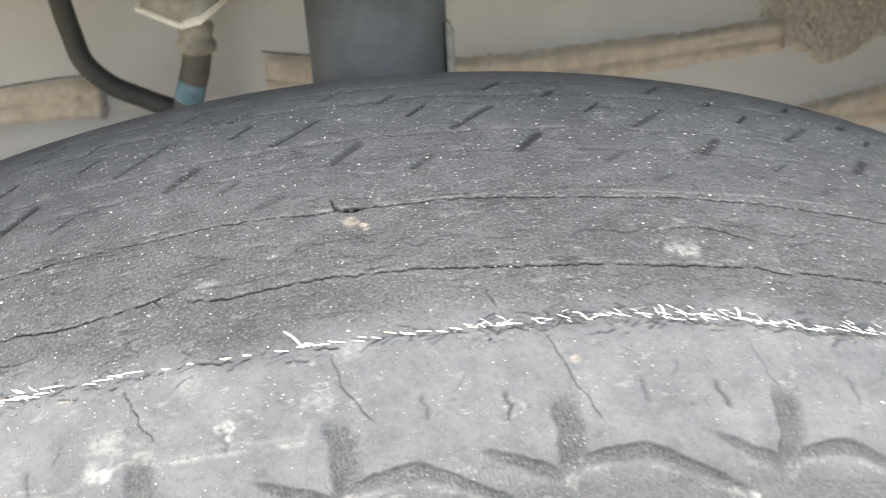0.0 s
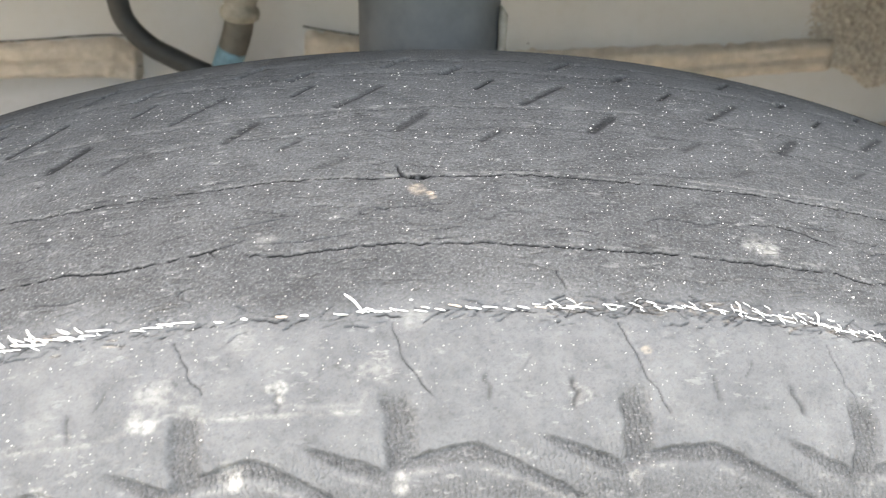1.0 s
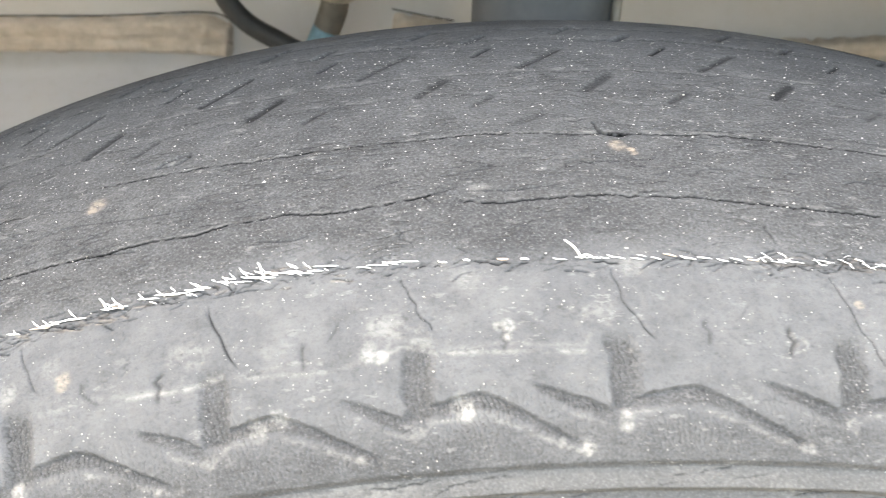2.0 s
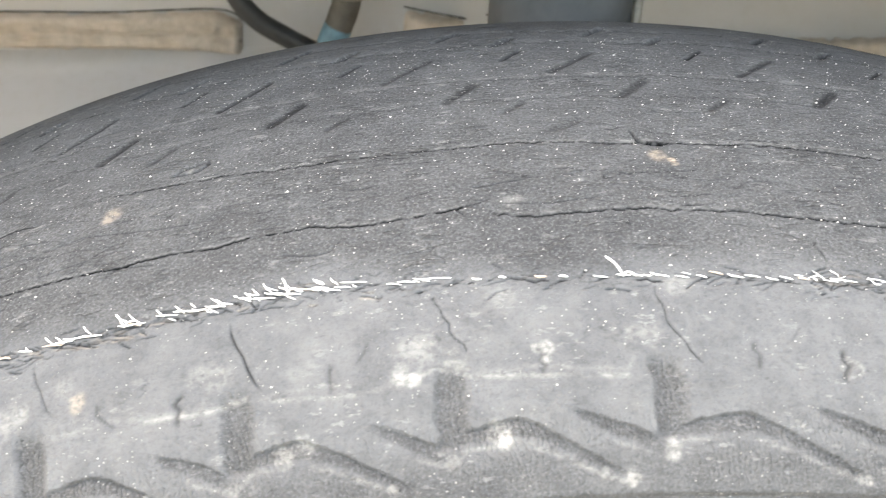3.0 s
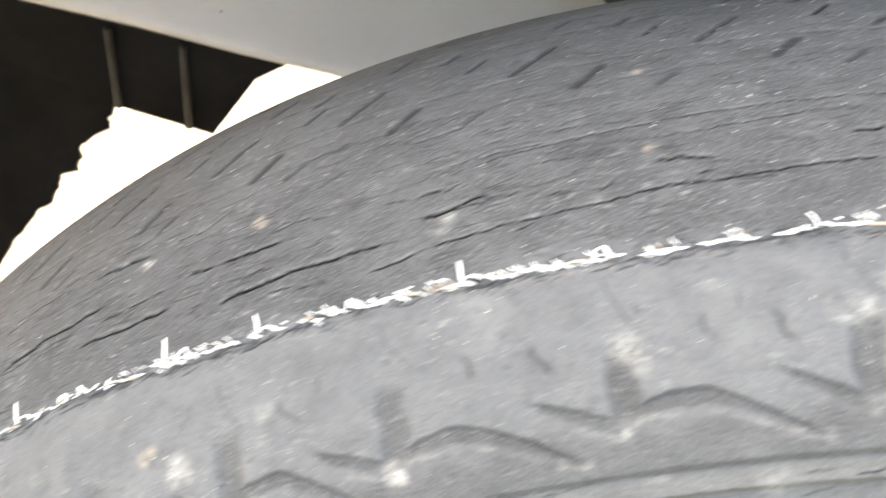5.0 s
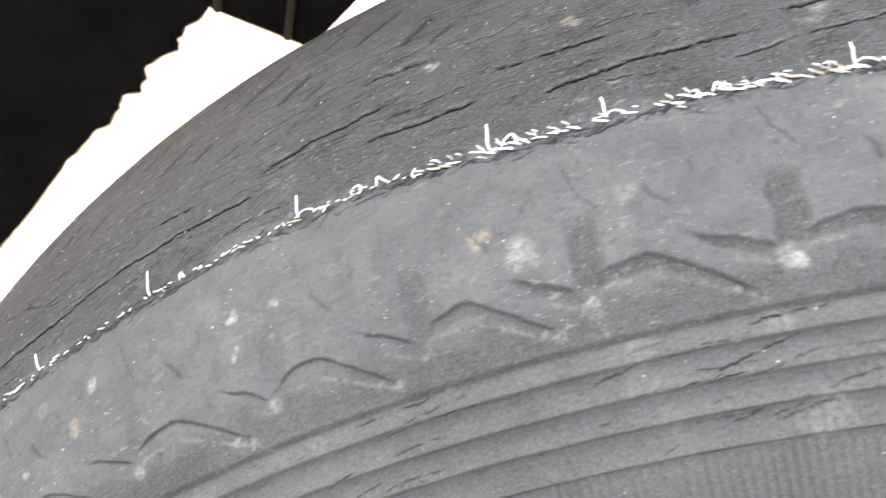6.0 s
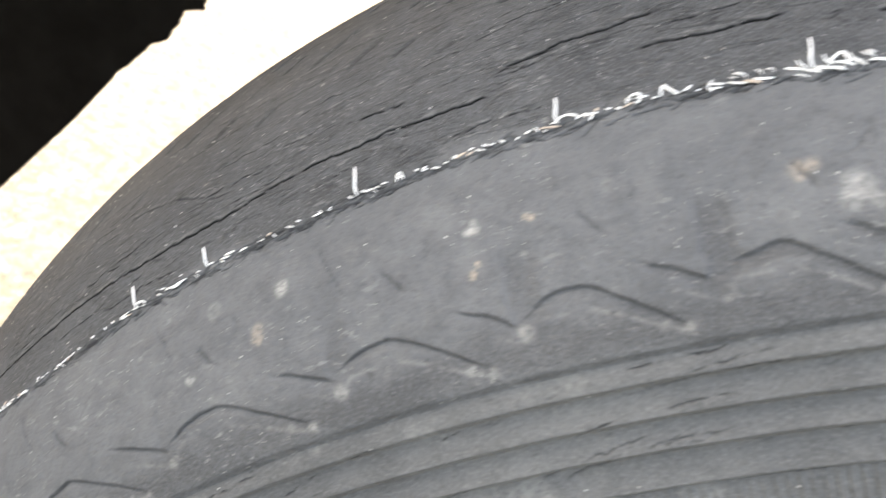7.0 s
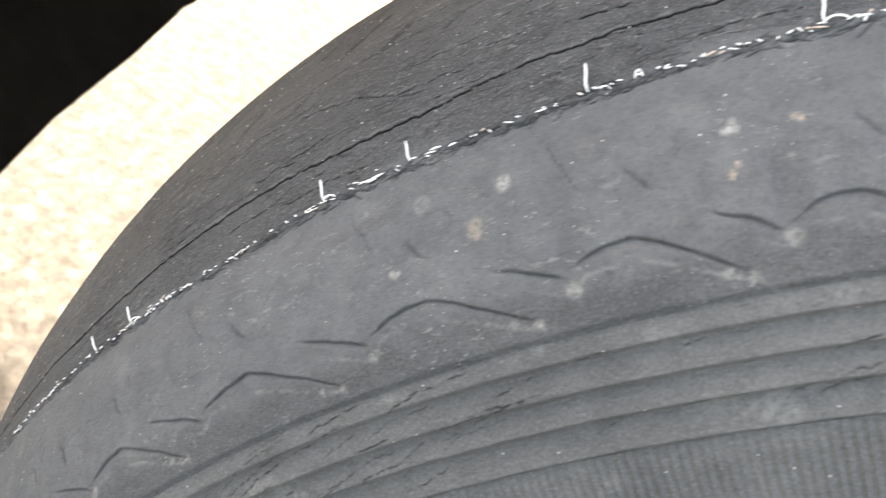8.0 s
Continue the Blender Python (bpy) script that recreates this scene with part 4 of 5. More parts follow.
def cords():
    rng = random.Random(9)

    def steel(rusty):
        return M_RUSTY if rng.random() < rusty else M_WIRE

    def sliver(t, y, L, drop, radius, lift=0.1, rusty=0.12):
        """A strand lying along the tear, its far end dropping towards the shoulder."""
        bow = rng.uniform(-0.14, 0.1)
        wire([(t - L / 2, y + drop * 0.55, lift * rng.uniform(0.2, 2.5)), (t - L * 0.15, y + drop * 0.15 + bow, lift + 0.04), (t + L * 0.2, y - drop * 0.2 + bow * 0.6, lift + 0.03), (t + L / 2, y - drop * 0.5, 0.05)], radius, steel(rusty), ends=0.3)

    def curl(t, y, size, radius):
        """A strand bent back on itself, standing off the rubber."""
        w = size / MM
        tip = rng.uniform(-0.6, 0.7)
        wire([(t - w, y + rng.uniform(-0.4, 0.2), 0.05), (t - rng.uniform(0.5, 0.9) * w, y + rng.uniform(0.3, 0.8) * size, 0.4), (t + tip * w, y + size * rng.uniform(0.75, 1.1), 0.6), (t + (tip + 0.5) * w, y + rng.uniform(0.2, 0.6) * size, 0.45), (t + rng.uniform(0.7, 1.3) * w, y - 0.35, 0.1)], radius, steel(0.04), ends=0.6)

    def hook(t, y, tall, lean, radius):
        """A broken end that stands up, with a short foot along the tear."""
        wire([(t + lean - 0.05, y + tall, 1.5), (t + lean * 0.55, y + tall * 0.62, 1.2), (t + lean * 0.15, y + tall * 0.25, 0.7), (t + 0.04, y - 0.15, 0.2)], radius, M_WIRE, ends=0.65)
        if rng.random() < 0.4:
            return
        foot = rng.uniform(0.4, 1.1)
        wire([(t + 0.02, y + 0.1, 0.35), (t + 0.2 * foot, y + 0.4 * foot, 0.6), (t + 0.42 * foot, y + rng.uniform(0.0, 0.35), 0.4), (t + 0.55 * foot, y - 0.15, 0.15)], radius * 0.85, M_WIRE, ends=0.5)

    t = -77.0
    while t < 19:
        y = cord_y(t)
        if t < -41:
            # deep in the tear: short glints of thin strands
            u = rng.random()
            L = rng.uniform(0.06, 0.16) if u < 0.6 else rng.uniform(0.16, 0.36)
            thin = 0.00014 if t < -44 else 0.00017
            sliver(t, y + rng.gauss(0.05, 0.22), L, rng.gauss(0.15, 0.3), thin * rng.uniform(0.7, 1.35))
            if rng.random() < 0.4:
                sliver(t + rng.uniform(-0.1, 0.15), y + rng.gauss(0.1, 0.4), rng.uniform(0.06, 0.18), rng.gauss(0.1, 0.4), thin * rng.uniform(0.6, 1.0))
            if rng.random() < 0.03:
                curl(t, y + 0.1, rng.uniform(0.3, 0.6), thin)
            t += rng.uniform(0.12, 0.3) if rng.random() < 0.7 else rng.uniform(0.3, 0.7)
        elif -4.6 < t < -0.7:
            # only dots of the cord show through
            sliver(t, y + rng.gauss(0, 0.08), rng.uniform(0.12, 0.34), 0.15, rng.uniform(0.00014, 0.0002), 0.1)
            t += rng.uniform(0.55, 0.95)
        else:
            tangled = t > 3.4 or t < -7
            L = rng.uniform(0.18, 0.4) if -0.8 < t < 4.8 else rng.uniform(0.2, 0.6) if t > -6 else rng.uniform(0.25, 0.7) if t > -27 else rng.uniform(0.2, 0.45)
            stout = 1.05 if t < -27 else 1.0 if t < -6 else 0.8 if t < 4.8 else 0.6
            sliver(t, y + rng.gauss(0, 0.2), L, rng.uniform(0.35, 0.9) if stout > 1 else rng.uniform(0.15, 0.45), stout * rng.uniform(0.00011, 0.00018))
            if rng.random() < (0.85 if tangled else 0.4):
                sliver(t + rng.uniform(-0.15, 0.3), y + rng.gauss(0.1, 0.4), rng.uniform(0.1, 0.34), rng.uniform(0.1, 0.8 if t < -6 else 0.45), rng.uniform(0.00007, 0.00013))
            if tangled and t < 0 and rng.random() < 0.55:
                sliver(t + rng.uniform(-0.2, 0.2), y + rng.uniform(0.3, 0.9), rng.uniform(0.12, 0.3), rng.uniform(0.4, 1.0), rng.uniform(0.00009, 0.00014), 0.5)
            if t > 4.8:
                # a tangle of loose ends, some of them rusty
                for _ in range(2):
                    sliver(t + rng.uniform(-0.3, 0.3), y + rng.uniform(-0.7, 1.3), rng.uniform(0.1, 0.3), rng.choice((-0.5, 0.4, 0.7, 1.0)) * rng.uniform(0.5, 1.0), rng.uniform(0.00004, 0.00007), 0.25, 0.5)
            if -27 < t < -14 and rng.random() < 0.06:
                curl(t + 0.1, y + 0.2, rng.uniform(0.7, 1.2), 0.00016)
            pack = 0.85 if t < -27 else 0.62 if t < -7 else 1.35 if -0.8 < t < 4.8 else 1.0
            t += pack * L * rng.uniform(0.75, 1.15) if rng.random() < 0.8 else L + rng.uniform(0.1, 0.4)
    # longer loose ends that stand off the tread
    for a, tall in ((-69.8, 2.2), (-67.5, 2.6), (-58.5, 3.0), (-55.5, 2.4), (-50.3, 3.6), (-44.7, 2.8), (-38.9, 3.2), (-35.8, 2.2), (-29.9, 2.4)):
        hook(a, cord_y(a) + 0.2, tall, rng.uniform(0.05, 0.22), 0.00018)
    for a, size in ((-42.8, 0.8), (-42.0, 0.9), (-38.35, 1.0), (-33.0, 0.8)):
        curl(a, cord_y(a) + 0.3, size, 0.00018)
    for a in (-21.0, -18.3, -12.8, -8.5, 9.8, 12.0):
        hook(a, cord_y(a), rng.uniform(0.8, 1.5), rng.uniform(-0.3, 0.05), 0.00015)
    hook(-0.15, cord_y(-0.1), 2.0, -0.35, 0.00017)
    tangle = part("strand_tangle", loose, M_WIRE, tread, "tangle of hair-thin bare steel strands")
    tangle["kind"] = "stuff"


cords()


def grit():
    """Grains of sand that cling to the tread."""
    rng = np.random.default_rng(12)
    oct_v = np.array([(1, 0, 0), (-1, 0, 0), (0, 1, 0), (0, -1, 0), (0, 0, 1), (0, 0, -1)], float)
    oct_f = np.array([(0, 2, 4), (2, 1, 4), (1, 3, 4), (3, 0, 4), (2, 0, 5), (1, 2, 5), (3, 1, 5), (0, 3, 5)])
    n = 9500
    th, y = rng.uniform(-80, 26, n), rng.uniform(-18, 60, n)
    keep = rng.random(n) < np.where(th > -22, 1.0, 0.4) * np.where(y < -3, 0.55, 1.0)
    th, y = th[keep], y[keep]
    n = len(th)
    P = surface(th, s_of_y(y), -0.00005)
    size = rng.lognormal(math.log(0.000062), 0.5, n).clip(0.00004, 0.00022)
    V = oct_v[None] * size[:, None, None] * rng.uniform(0.6, 1.3, (n, 6, 1)) + P[:, None, :]
    me = bpy.data.meshes.new("grit")
    me.from_pydata(V.reshape(-1, 3).tolist(), [], (oct_f[None] + (np.arange(n) * 6)[:, None, None]).reshape(-1, 3).tolist())
    me.materials.append(M_GRIT)
    ob = new("grit", me)
    tagged(ob, "pale sand grains clinging to the worn tread", "grit", kind="stuff")


grit()


# ---------------------------------------------------------------- the wheel arch behind the tyre
WALL_N = Vector((0.03, 1.0, 0.0)).normalized()


def on_wall(x, z, proud=0.0):
    """A place on the inner panel of the arch, so far in front of it."""
    p = Vector((x, 0.332 - 0.03 * x, z))
    return p - WALL_N * proud


def sheet_on_wall(outline, front, back):
    """A slab on the panel with the given (x, z) outline."""
    bm = bmesh.new()
    a = [bm.verts.new(on_wall(x, z, front)) for x, z in outline]
    b = [bm.verts.new(on_wall(x, z, back)) for x, z in outline]
    bm.faces.new(a)
    bm.faces.new(b[::-1])
    n = len(a)
    for i in range(n):
        bm.faces.new((a[i], b[i], b[(i + 1) % n], a[(i + 1) % n]))
    bmesh.ops.recalc_face_normals(bm, faces=bm.faces)
    return bm


def strip_on_wall(top, low, height, seed, rows=14, per=0.0035):
    """A brushed band of sealer between two lines on the panel, with a creased, uneven face."""
    rng = np.random.default_rng(seed)
    x0, x1 = min(top[0][0], low[0][0]), max(top[-1][0], low[-1][0])
    cols = max(8, int((x1 - x0) / per))
    k = np.linspace(0, 1, cols)

    def along(line):
        q = np.array(line)
        c = np.linspace(0, 1, len(q))
        return np.interp(k, c, q[:, 0]), np.interp(k, c, q[:, 1])

    (xa, za), (xb, zb) = along(top), along(low)
    v = np.linspace(0, 1, rows)
    verts = []
    for j, w in enumerate(v):
        for i in range(cols):
            edge = min(1.0, min(w, 1 - w) / 0.12) * min(1.0, min(k[i], 1 - k[i]) * cols / 2.0 + 0.0)
            crease = -0.35 * math.exp(-((w - 0.52) / 0.05) ** 2)
            h = height * max(0.0, edge) * (1 + 0.25 * noise.noise(Vector((i * 0.33, w * 6, seed))) + crease) - (0.0012 if edge <= 0 else 0)
            x, z = xa[i] + (xb[i] - xa[i]) * w, za[i] + (zb[i] - za[i]) * w + 0.0006 * rng.normal() * (w in (0.0, 1.0))
            verts.append(on_wall(x, z, h)[:])
    return np.array(verts), grid_quads(rows, cols)


def arch():
    body = thing("car_body", "dusty white painted wheel arch with beige seam sealer", "car body")
    # its unseen upper left corner is drawn out to block the sun
    bm = sheet_on_wall([(-0.46, 0.531), (-0.05, 0.531), (-0.02, 0.42), (0.75, 0.30), (0.75, 0.95), (-0.62, 0.98), (-0.62, 0.64), (-0.46, 0.60)], 0.0, -0.003)
    part("inner_panel", bm, M_PAINT, body, "white painted sheet metal with dirt specks")
    # the lower part of the panel folds outwards and ends in a turned edge
    fold = [(0.0002, 0.5345), (0.004, 0.5290), (0.014, 0.5240), (0.034, 0.5168), (0.062, 0.5072), (0.0845, 0.4995), (0.0872, 0.4978), (0.0878, 0.4955), (0.0862, 0.4938), (0.0820, 0.4942), (0.0600, 0.5035), (0.0300, 0.5135), (0.0100, 0.5195)]
    bm = bmesh.new()
    rows_ = [[bm.verts.new(on_wall(x, z + 0.0004 * math.sin(60 * x), d)) for d, z in fold] for x in np.linspace(-0.46, -0.045, 40)]
    for r0, r1 in zip(rows_, rows_[1:]):
        for i in range(len(fold) - 1):
            bm.faces.new((r0[i], r0[i + 1], r1[i + 1], r1[i])).smooth = True
    part("lower_fold", bm, M_PAINT, body, "folded lower edge of the panel")
    strips = (
        ("seam_sealer", [(-0.33, 0.5545), (-0.24, 0.5538), (-0.185, 0.5530), (-0.131, 0.5540), (-0.1182, 0.5480)], [(-0.33, 0.5350), (-0.24, 0.5352), (-0.185, 0.5340), (-0.142, 0.5322), (-0.1203, 0.5302)], 0.007, 1),
        ("sealer_patch", [(-0.0358, 0.5545), (-0.022, 0.5515), (-0.004, 0.5480)], [(-0.0395, 0.528), (-0.022, 0.526), (-0.005, 0.524)], 0.006, 2),
        ("seam_sealer", [(0.0500, 0.5405), (0.0823, 0.5378), (0.1097, 0.5376), (0.1528, 0.5372), (0.1840, 0.5369), (0.2122, 0.5374), (0.245, 0.538)], [(0.055, 0.511), (0.088, 0.5120), (0.1213, 0.5137), (0.1530, 0.5156), (0.1848, 0.5174), (0.2135, 0.5191), (0.245, 0.5190)], 0.006, 3),
        ("seam_sealer", [(0.2410, 0.4815), (0.2595, 0.4862), (0.2861, 0.4898), (0.3027, 0.4918), (0.41, 0.504)], [(0.2440, 0.470), (0.2610, 0.4685), (0.2790, 0.4677), (0.3132, 0.4661), (0.41, 0.467)], 0.006, 4),
    )
    for name, top, low, h, seed in strips:
        v, q = strip_on_wall(top, low, h, seed)
        part_mesh(name, raw_mesh(name, v, q[:, ::-1], M_SEAL), body, "thick cracked beige sealer")
        # dark tubes standing in for the shade of its cracked upper edge and lengthwise crease
        for share, off, thick in ((0.0, 0.0003, 0.0006), (0.52, 0.0, 0.0003)) if seed < 3 else ():
            line = [on_wall(a[0] + (c[0] - a[0]) * share, a[1] + (c[1] - a[1]) * share + off, 0.0004 if share == 0 else h * 0.62) for a, c in zip(top, low)]
            part("gap_shade_line", tube(bmesh.new(), line, lambda u: thick * (0.7 + 0.5 * noise.noise(Vector((u * 30, seed, share)))), 6, True, 14), M_GAP_SHADE, body)
    # rough sprayed underseal
    cols, rows = 260, 160
    verts = []
    for j in range(rows):
        for i in range(cols):
            u, w = i / (cols - 1), j / (rows - 1)
            x = 0.212 + 0.24 * u
            low = 0.5215 - 0.010 * u - 0.0145 * math.exp(-((x - 0.270) / 0.018) ** 2) + 0.003 * noise.noise(Vector((u * 18, 3, 0)))
            z = low + (0.66 - low) * w
            lump = 0.5 + 0.5 * noise.noise(Vector((x * 300, z * 300, 1))) + 0.8 * noise.noise(Vector((x * 750, z * 750, 5)))
            edge = min(1, w / 0.05, u / 0.16)
            verts.append(on_wall(x, z, -0.001 + 0.0030 * edge * (0.5 + 0.6 * lump))[:])
    part_mesh("underseal", raw_mesh("underseal", np.array(verts), grid_quads(rows, cols), M_UNDER), body, "rough sprayed beige underseal")
    # unseen arch roof and wing with rolled lip round the wheel, added to shade the space
    bm = bmesh.new()
    def band(outline, first, last, count):
        """Rings round the wheel's centre; outline: (y, distance from the centre)."""
        turn = [radians(first + (last - first) * i / count) for i in range(count + 1)]
        rings = [[bm.verts.new((r * math.sin(a), y, HUB + r * math.cos(a))) for a in turn] for y, r in outline]
        for r0, r1 in zip(rings, rings[1:]):
            for i in range(count):
                bm.faces.new((r0[i], r0[i + 1], r1[i + 1], r1[i])).smooth = True
    band([(0.331, 0.432), (0.27, 0.444), (0.18, 0.442), (0.10, 0.425), (0.064, 0.392), (0.058, 0.379)], -38, 16, 24)
    band([(0.058, 0.379), (0.052, 0.373), (0.046, 0.379), (0.043, 0.42), (0.045, 0.50), (0.06, 0.60), (0.10, 0.68), (0.16, 0.72)], -108, 100, 70)
    band([(0.16, 0.72), (0.34, 0.76), (0.42, 0.77)], -42, 60, 46)
    band([(0.42, 0.77), (0.60, 1.10)], -38, 60, 30)
    part("shading_wing", bm, M_PAINT, body, "unseen painted shell with rolled lip that shades the arch")
    # unseen sheet, added to keep ground bounce off the front of the tread
    bm = bmesh.new()
    band([(0.16, 0.722), (0.34, 0.762), (0.42, 0.772)], -112, -58, 30)
    part("front_light_stop", bm, M_BLACK, body, "unseen black sheet ahead of the wheel that blocks bounced light")
    # unseen dark roof half, added to cut bounced light on the right
    bm = bmesh.new()
    band([(0.331, 0.430), (0.27, 0.442), (0.18, 0.440), (0.10, 0.423), (0.066, 0.392), (0.060, 0.379)], 15, 100, 36)
    part("rear_light_stop", bm, M_BLACK, body, "unseen black sheet over the rear of the wheel that cuts bounced light")
    # unseen sheet across the arch's rear end, added to cut light on the right
    bm = bmesh.new()
    q = [(0.095, 0.0), (0.335, 0.0), (0.335, 0.74), (0.095, 0.74)]
    a = [bm.verts.new((0.46 + 0.05 * (0.74 - z), y, z + 0.12 * (z < 0.1))) for y, z in q]
    b = [bm.verts.new((v.co.x + 0.004, v.co.y, v.co.z)) for v in a]
    bm.faces.new(a), bm.faces.new(b[::-1])
    for i in range(4):
        bm.faces.new((a[i], b[i], b[(i + 1) % 4], a[(i + 1) % 4]))
    part("end_light_stop", bm, M_BLACK, body, "unseen black sheet closing the arch's rear end against light")
    return body


arch()


def strut():
    ob = thing("suspension_strut", "blue-grey painted steel suspension strut standing behind the tyre", "strut")
    axis = Vector((0.06, 0.10, 1)).normalized()
    c = Vector((0.0206, 0.1905, 0.59))
    bm = lathe(bmesh.new(), [(0.0, -0.16), (0.0236, -0.16), (0.0242, -0.158), (0.0242, 0.150), (0.0236, 0.152), (0.0, 0.152)], c, axis, 64)
    part("tube", bm, M_STRUT, ob, "scuffed blue-grey tube")
    # folded flanges along its sides
    for side, top in ((Vector((0.0232, -0.012, 0)), 0.008), (Vector((-0.0205, 0.014, 0)), 0.06)):
        bm = bmesh.new()
        verts = []
        for h in (-0.15, top):
            p = c + side + axis * h
            for dx, dy in ((-0.0005, 0), (0.0020, 0), (0.0020, 0.010), (-0.0005, 0.010)):
                verts.append(bm.verts.new(p + Vector((dx, dy, 0 if h < 0 else -abs(dx) * 1.5))))
        bm.faces.new(verts[0:4][::-1]), bm.faces.new(verts[4:8])
        for i in range(4):
            bm.faces.new((verts[i], verts[(i + 1) % 4], verts[4 + (i + 1) % 4], verts[4 + i]))
        bevelled(bm, 0.0005, 1)
        part("flange", bm, M_FIT, ob, "pale bent metal flange")
    return ob


strut()


def brake_hose():
    ob = thing("brake_hose", "black bent brake hose with blue-banded ribbed sleeve", "hose")
    def hang(x, z):
        """The hose hangs clear of the panel."""
        return Vector((x + 0.0034, 0.292, z - 0.0012))

    line = [hang(-0.1165, 0.64), hang(-0.1165, 0.602), hang(-0.1160, 0.586), hang(-0.1146, 0.5730), hang(-0.1060, 0.5612), hang(-0.0932, 0.5528), hang(-0.0840, 0.5475), hang(-0.062, 0.536)]
    part("hose", tube(bmesh.new(), line, 0.0047, 18), M_HOSE, ob, "smooth black hose")
    low = [hang(-0.0634, 0.5770), hang(-0.0640, 0.5700), hang(-0.0662, 0.5635), hang(-0.0690, 0.5573), hang(-0.0733, 0.5485), hang(-0.084, 0.529)]

    def ribbed(bm, line, radius, count=18):
        tube(bm, line, radius, 36, True, 8)
        mids = list(bm.verts)
        for i, v in enumerate(mids):
            if (i % 36) % 2:
                ring = mids[(i // 36) * 36:(i // 36) * 36 + 36]
                centre = sum((r.co for r in ring[:36]), Vector()) / len(ring[:36])
                v.co = centre + (v.co - centre) * 0.93
        return bm

    part("ribbed_sleeve", ribbed(bmesh.new(), low[:4], 0.0066), M_RIBHOSE, ob, "grey-brown ribbed rubber sleeve")
    part("blue_band", ribbed(bmesh.new(), low[3:5], 0.00672), M_BLUE, ob, "faded blue paint band")
    part("ribbed_sleeve", ribbed(bmesh.new(), low[4:], 0.0066), M_RIBHOSE, ob, "grey-brown ribbed rubber sleeve")
    c = hang(-0.0634, 0.5718)
    ax = (hang(-0.0614, 0.5850) - c).normalized()
    bm = lathe(bmesh.new(), [(0.0, -0.001), (0.0068, -0.001), (0.0086, 0.0002), (0.0091, 0.0026), (0.0084, 0.0046), (0.0070, 0.0058), (0.0076, 0.0078), (0.0083, 0.0104), (0.0080, 0.0122), (0.0060, 0.0131), (0.0, 0.0131)], c, ax, 32)
    part("end_fitting", bm, M_FIT, ob, "dusty crimped metal end fitting")
    br = thing("hose_bracket", "dirty metal hose bracket with chipped white edge", "bracket")
    o = c + ax * 0.0132
    bm = bmesh.new()
    tang = Vector((1, -0.12, 0.05)).normalized()
    out = ax.cross(tang).normalized()
    ring = [(-0.023, -0.012, 0.0105), (-0.002, -0.016, 0.0), (0.0075, -0.016, 0.0008), (0.0145, -0.012, 0.006), (0.019, 0.014, 0.008), (-0.022, 0.014, 0.012)]
    a = [bm.verts.new(o + tang * u + out * v + ax * h) for u, v, h in ring]
    b = [bm.verts.new(o + tang * u * 1.0 + out * v + ax * (h + 0.0022)) for u, v, h in ring]
    bm.faces.new(a[::-1]), bm.faces.new(b)
    for i in range(6):
        bm.faces.new((a[i], a[(i + 1) % 6], b[(i + 1) % 6], b[i]))
    bmesh.ops.recalc_face_normals(bm, faces=bm.faces)
    bevelled(bm, 0.0005, 1)
    part("rim", bm, M_WHITE, br, "chipped white edge")
    bm = bmesh.new()
    a = [bm.verts.new(o + tang * u * 0.93 + out * v * 0.93 + ax * (h + 0.0021)) for u, v, h in ring]
    b = [bm.verts.new(o + tang * u * 0.8 + out * v * 0.8 + ax * (h + 0.0105)) for u, v, h in ring]
    bm.faces.new(a[::-1]), bm.faces.new(b)
    for i in range(6):
        bm.faces.new((a[i], a[(i + 1) % 6], b[(i + 1) % 6], b[i]))
    bmesh.ops.recalc_face_normals(bm, faces=bm.faces)
    bevelled(bm, 0.0012, 2)
    part("plate", bm, M_FIT, br, "dirty bent metal plate")
    bm = bmesh.new()
    tube(bm, [o + ax * 0.009 + out * 0.004, o + ax * 0.012 + out * 0.012, on_wall(-0.052, 0.612, -0.001)], 0.004, 10)
    part("foot", bm, M_FIT, br, "metal foot on the panel")


brake_hose()


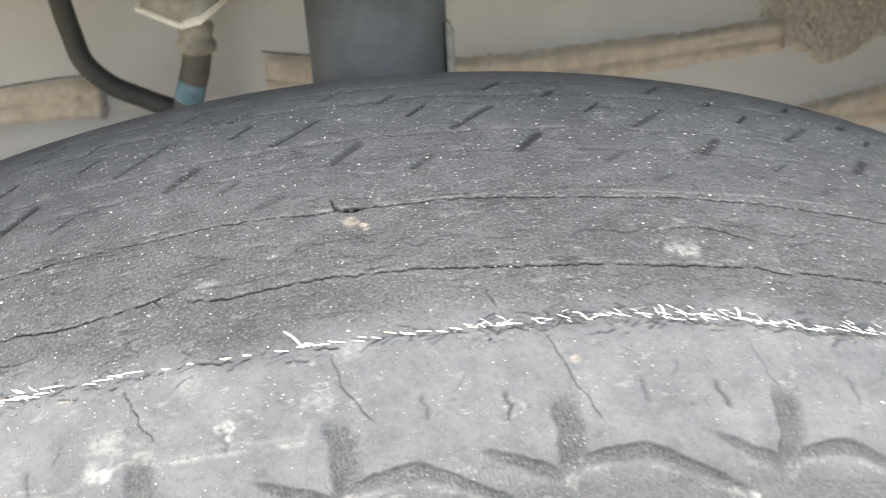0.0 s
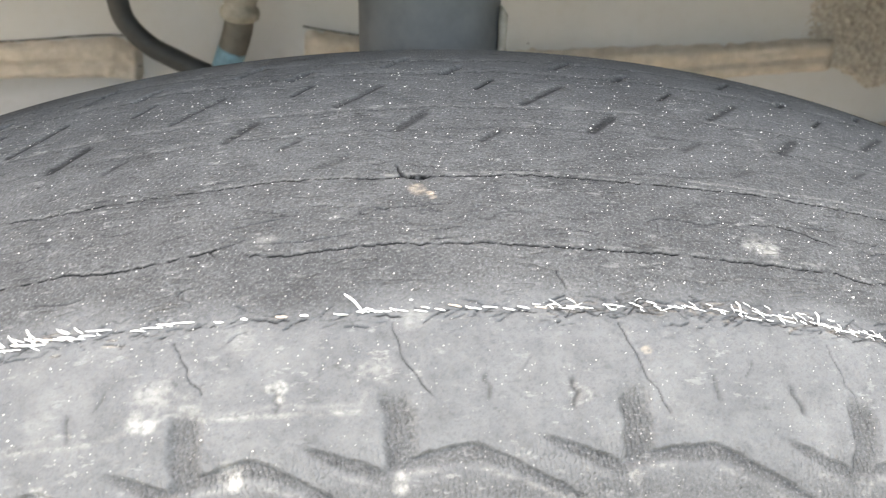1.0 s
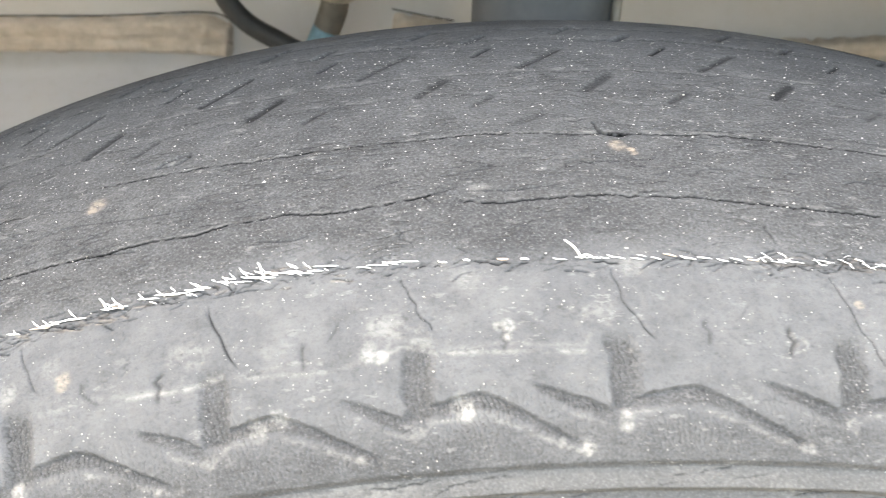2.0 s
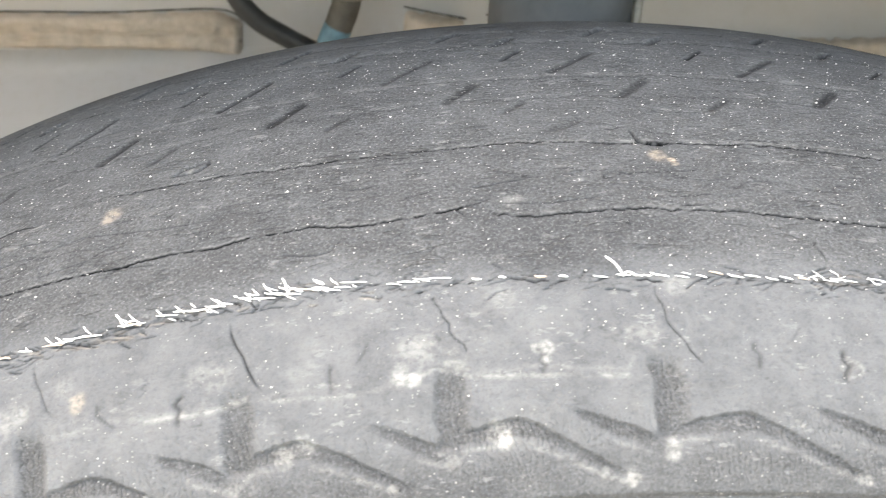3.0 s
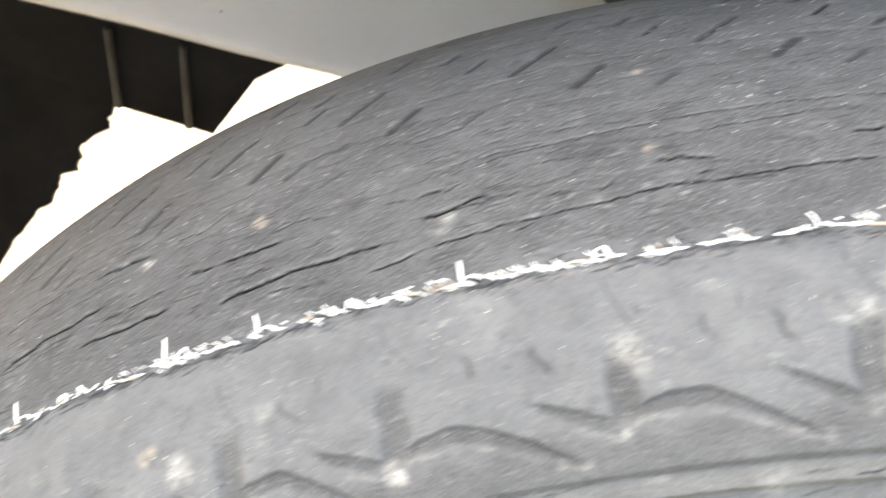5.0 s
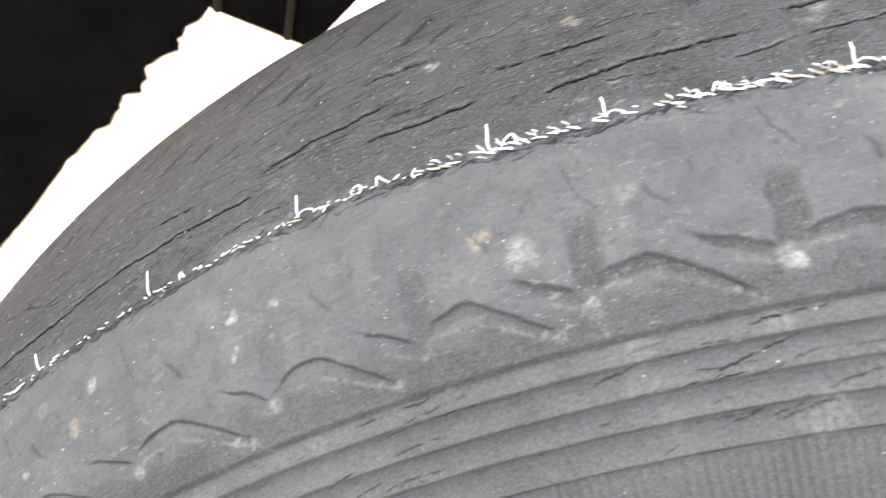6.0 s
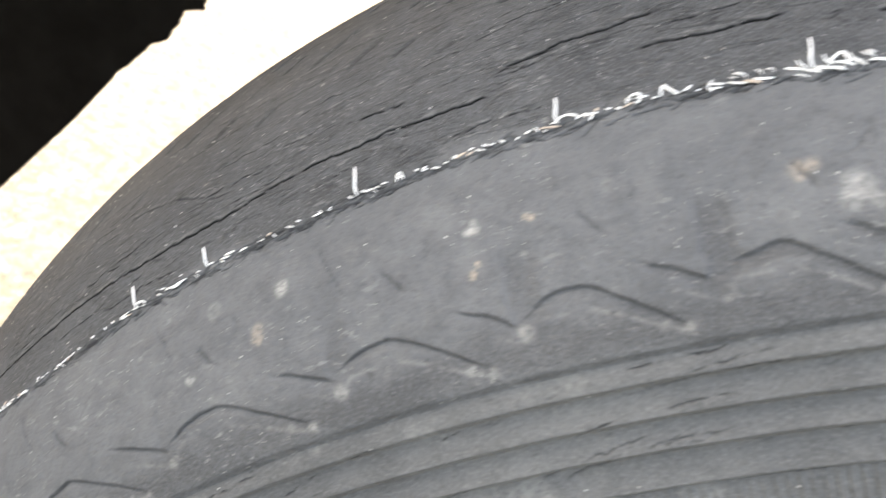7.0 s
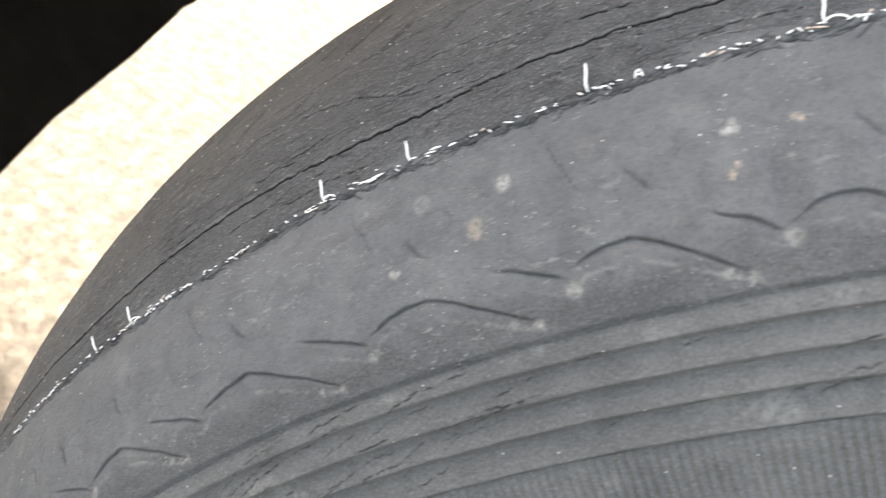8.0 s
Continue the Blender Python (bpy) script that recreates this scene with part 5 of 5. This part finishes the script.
# ---------------------------------------------------------------- black plastic ahead of the wheel
def liner():
    ob = thing("wheel_arch_liner", "black plastic wheel arch liner with ragged torn edge", "arch liner")
    edge = []
    for i in range(240):
        k = i / 239
        z = 0.44 - 0.40 * k
        x = float(np.interp(z, [0.04, 0.124, 0.207, 0.259, 0.287, 0.34, 0.397, 0.44], [-0.524, -0.488, -0.4435, -0.419, -0.399, -0.3665, -0.3385, -0.320]))
        rag = max(0.0, 1 - abs(z - 0.335) / 0.085)
        p = 2 * math.pi * (z * 31 + 0.25 * noise.noise(Vector((z * 40, 7, 1))))
        saw = -0.0045 * (math.sin(p) + 0.4 * math.sin(2 * p)) + 0.0045 * noise.noise(Vector((z * 150, 0, 2))) + 0.003 * noise.noise(Vector((z * 420, 4, 2)))
        edge.append((x - rag * (0.004 + saw) * 1.0, z))
    bm = bmesh.new()
    outline = edge + [(-0.60, 0.04), (-0.60, 0.62), (-0.320, 0.62)]
    a = [bm.verts.new((x, 0.410, z)) for x, z in outline]
    b = [bm.verts.new((x - 0.003, 0.416, z)) for x, z in outline]
    bm.faces.new(a), bm.faces.new(b[::-1])
    n = len(a)
    for i in range(n):
        bm.faces.new((a[i], b[i], b[(i + 1) % n], a[(i + 1) % n]))
    bmesh.ops.recalc_face_normals(bm, faces=bm.faces)
    part("panel", bm, M_BLACK, ob)
    bead = tube(bmesh.new(), [(x - 0.0008, 0.4125, z) for x, z in edge[::2]], lambda u: 0.0016 + 0.0005 * noise.noise(Vector((u * 60, 3, 0))), 8, True, 1)
    part("torn_edge", bead, M_RIB, ob, "frayed brownish torn edge")
    return ob


liner()


def splash_panel():
    ob = thing("splash_panel", "ribbed black plastic splash panel hanging behind the arch", "splash panel")

    def lean(z):
        """The panel slopes back towards its lower edge."""
        return 0.4648 - 0.42 * z

    bm = bmesh.new()
    out = [(-0.3743, 0.4920), (-0.3743, 0.4634), (-0.3007, 0.4438), (-0.2543, 0.4394), (-0.2335, 0.4794), (-0.2190, 0.4920)]
    a = [bm.verts.new((x, lean(z), z)) for x, z in out]
    b = [bm.verts.new((x, lean(z) + 0.003, z)) for x, z in out]
    bm.faces.new(a), bm.faces.new(b[::-1])
    for i in range(len(a)):
        bm.faces.new((a[i], b[i], b[(i + 1) % len(a)], a[(i + 1) % len(a)]))
    bmesh.ops.recalc_face_normals(bm, faces=bm.faces)
    part("panel", bm, M_BLACK, ob)
    for x0, x1, zb in ((-0.2995, -0.2987, 0.4442), (-0.2655, -0.2657, 0.4410)):
        bm = bmesh.new()
        vs = []
        for x, z in ((x0, zb), (x1, 0.489)):
            for dx, dy in ((-0.0019, 0.0), (-0.0015, -0.0035), (0.0015, -0.0035), (0.0019, 0.0)):
                vs.append(bm.verts.new((x + dx, lean(z) + dy, z)))
        bm.faces.new(vs[:4]), bm.faces.new(vs[4:][::-1])
        for i in range(4):
            bm.faces.new((vs[i], vs[(i + 1) % 4], vs[4 + (i + 1) % 4], vs[4 + i]))
        bmesh.ops.recalc_face_normals(bm, faces=bm.faces)
        bevelled(bm, 0.0004, 1)
        part("rib", bm, M_RIB, ob, "worn grey rib")


splash_panel()
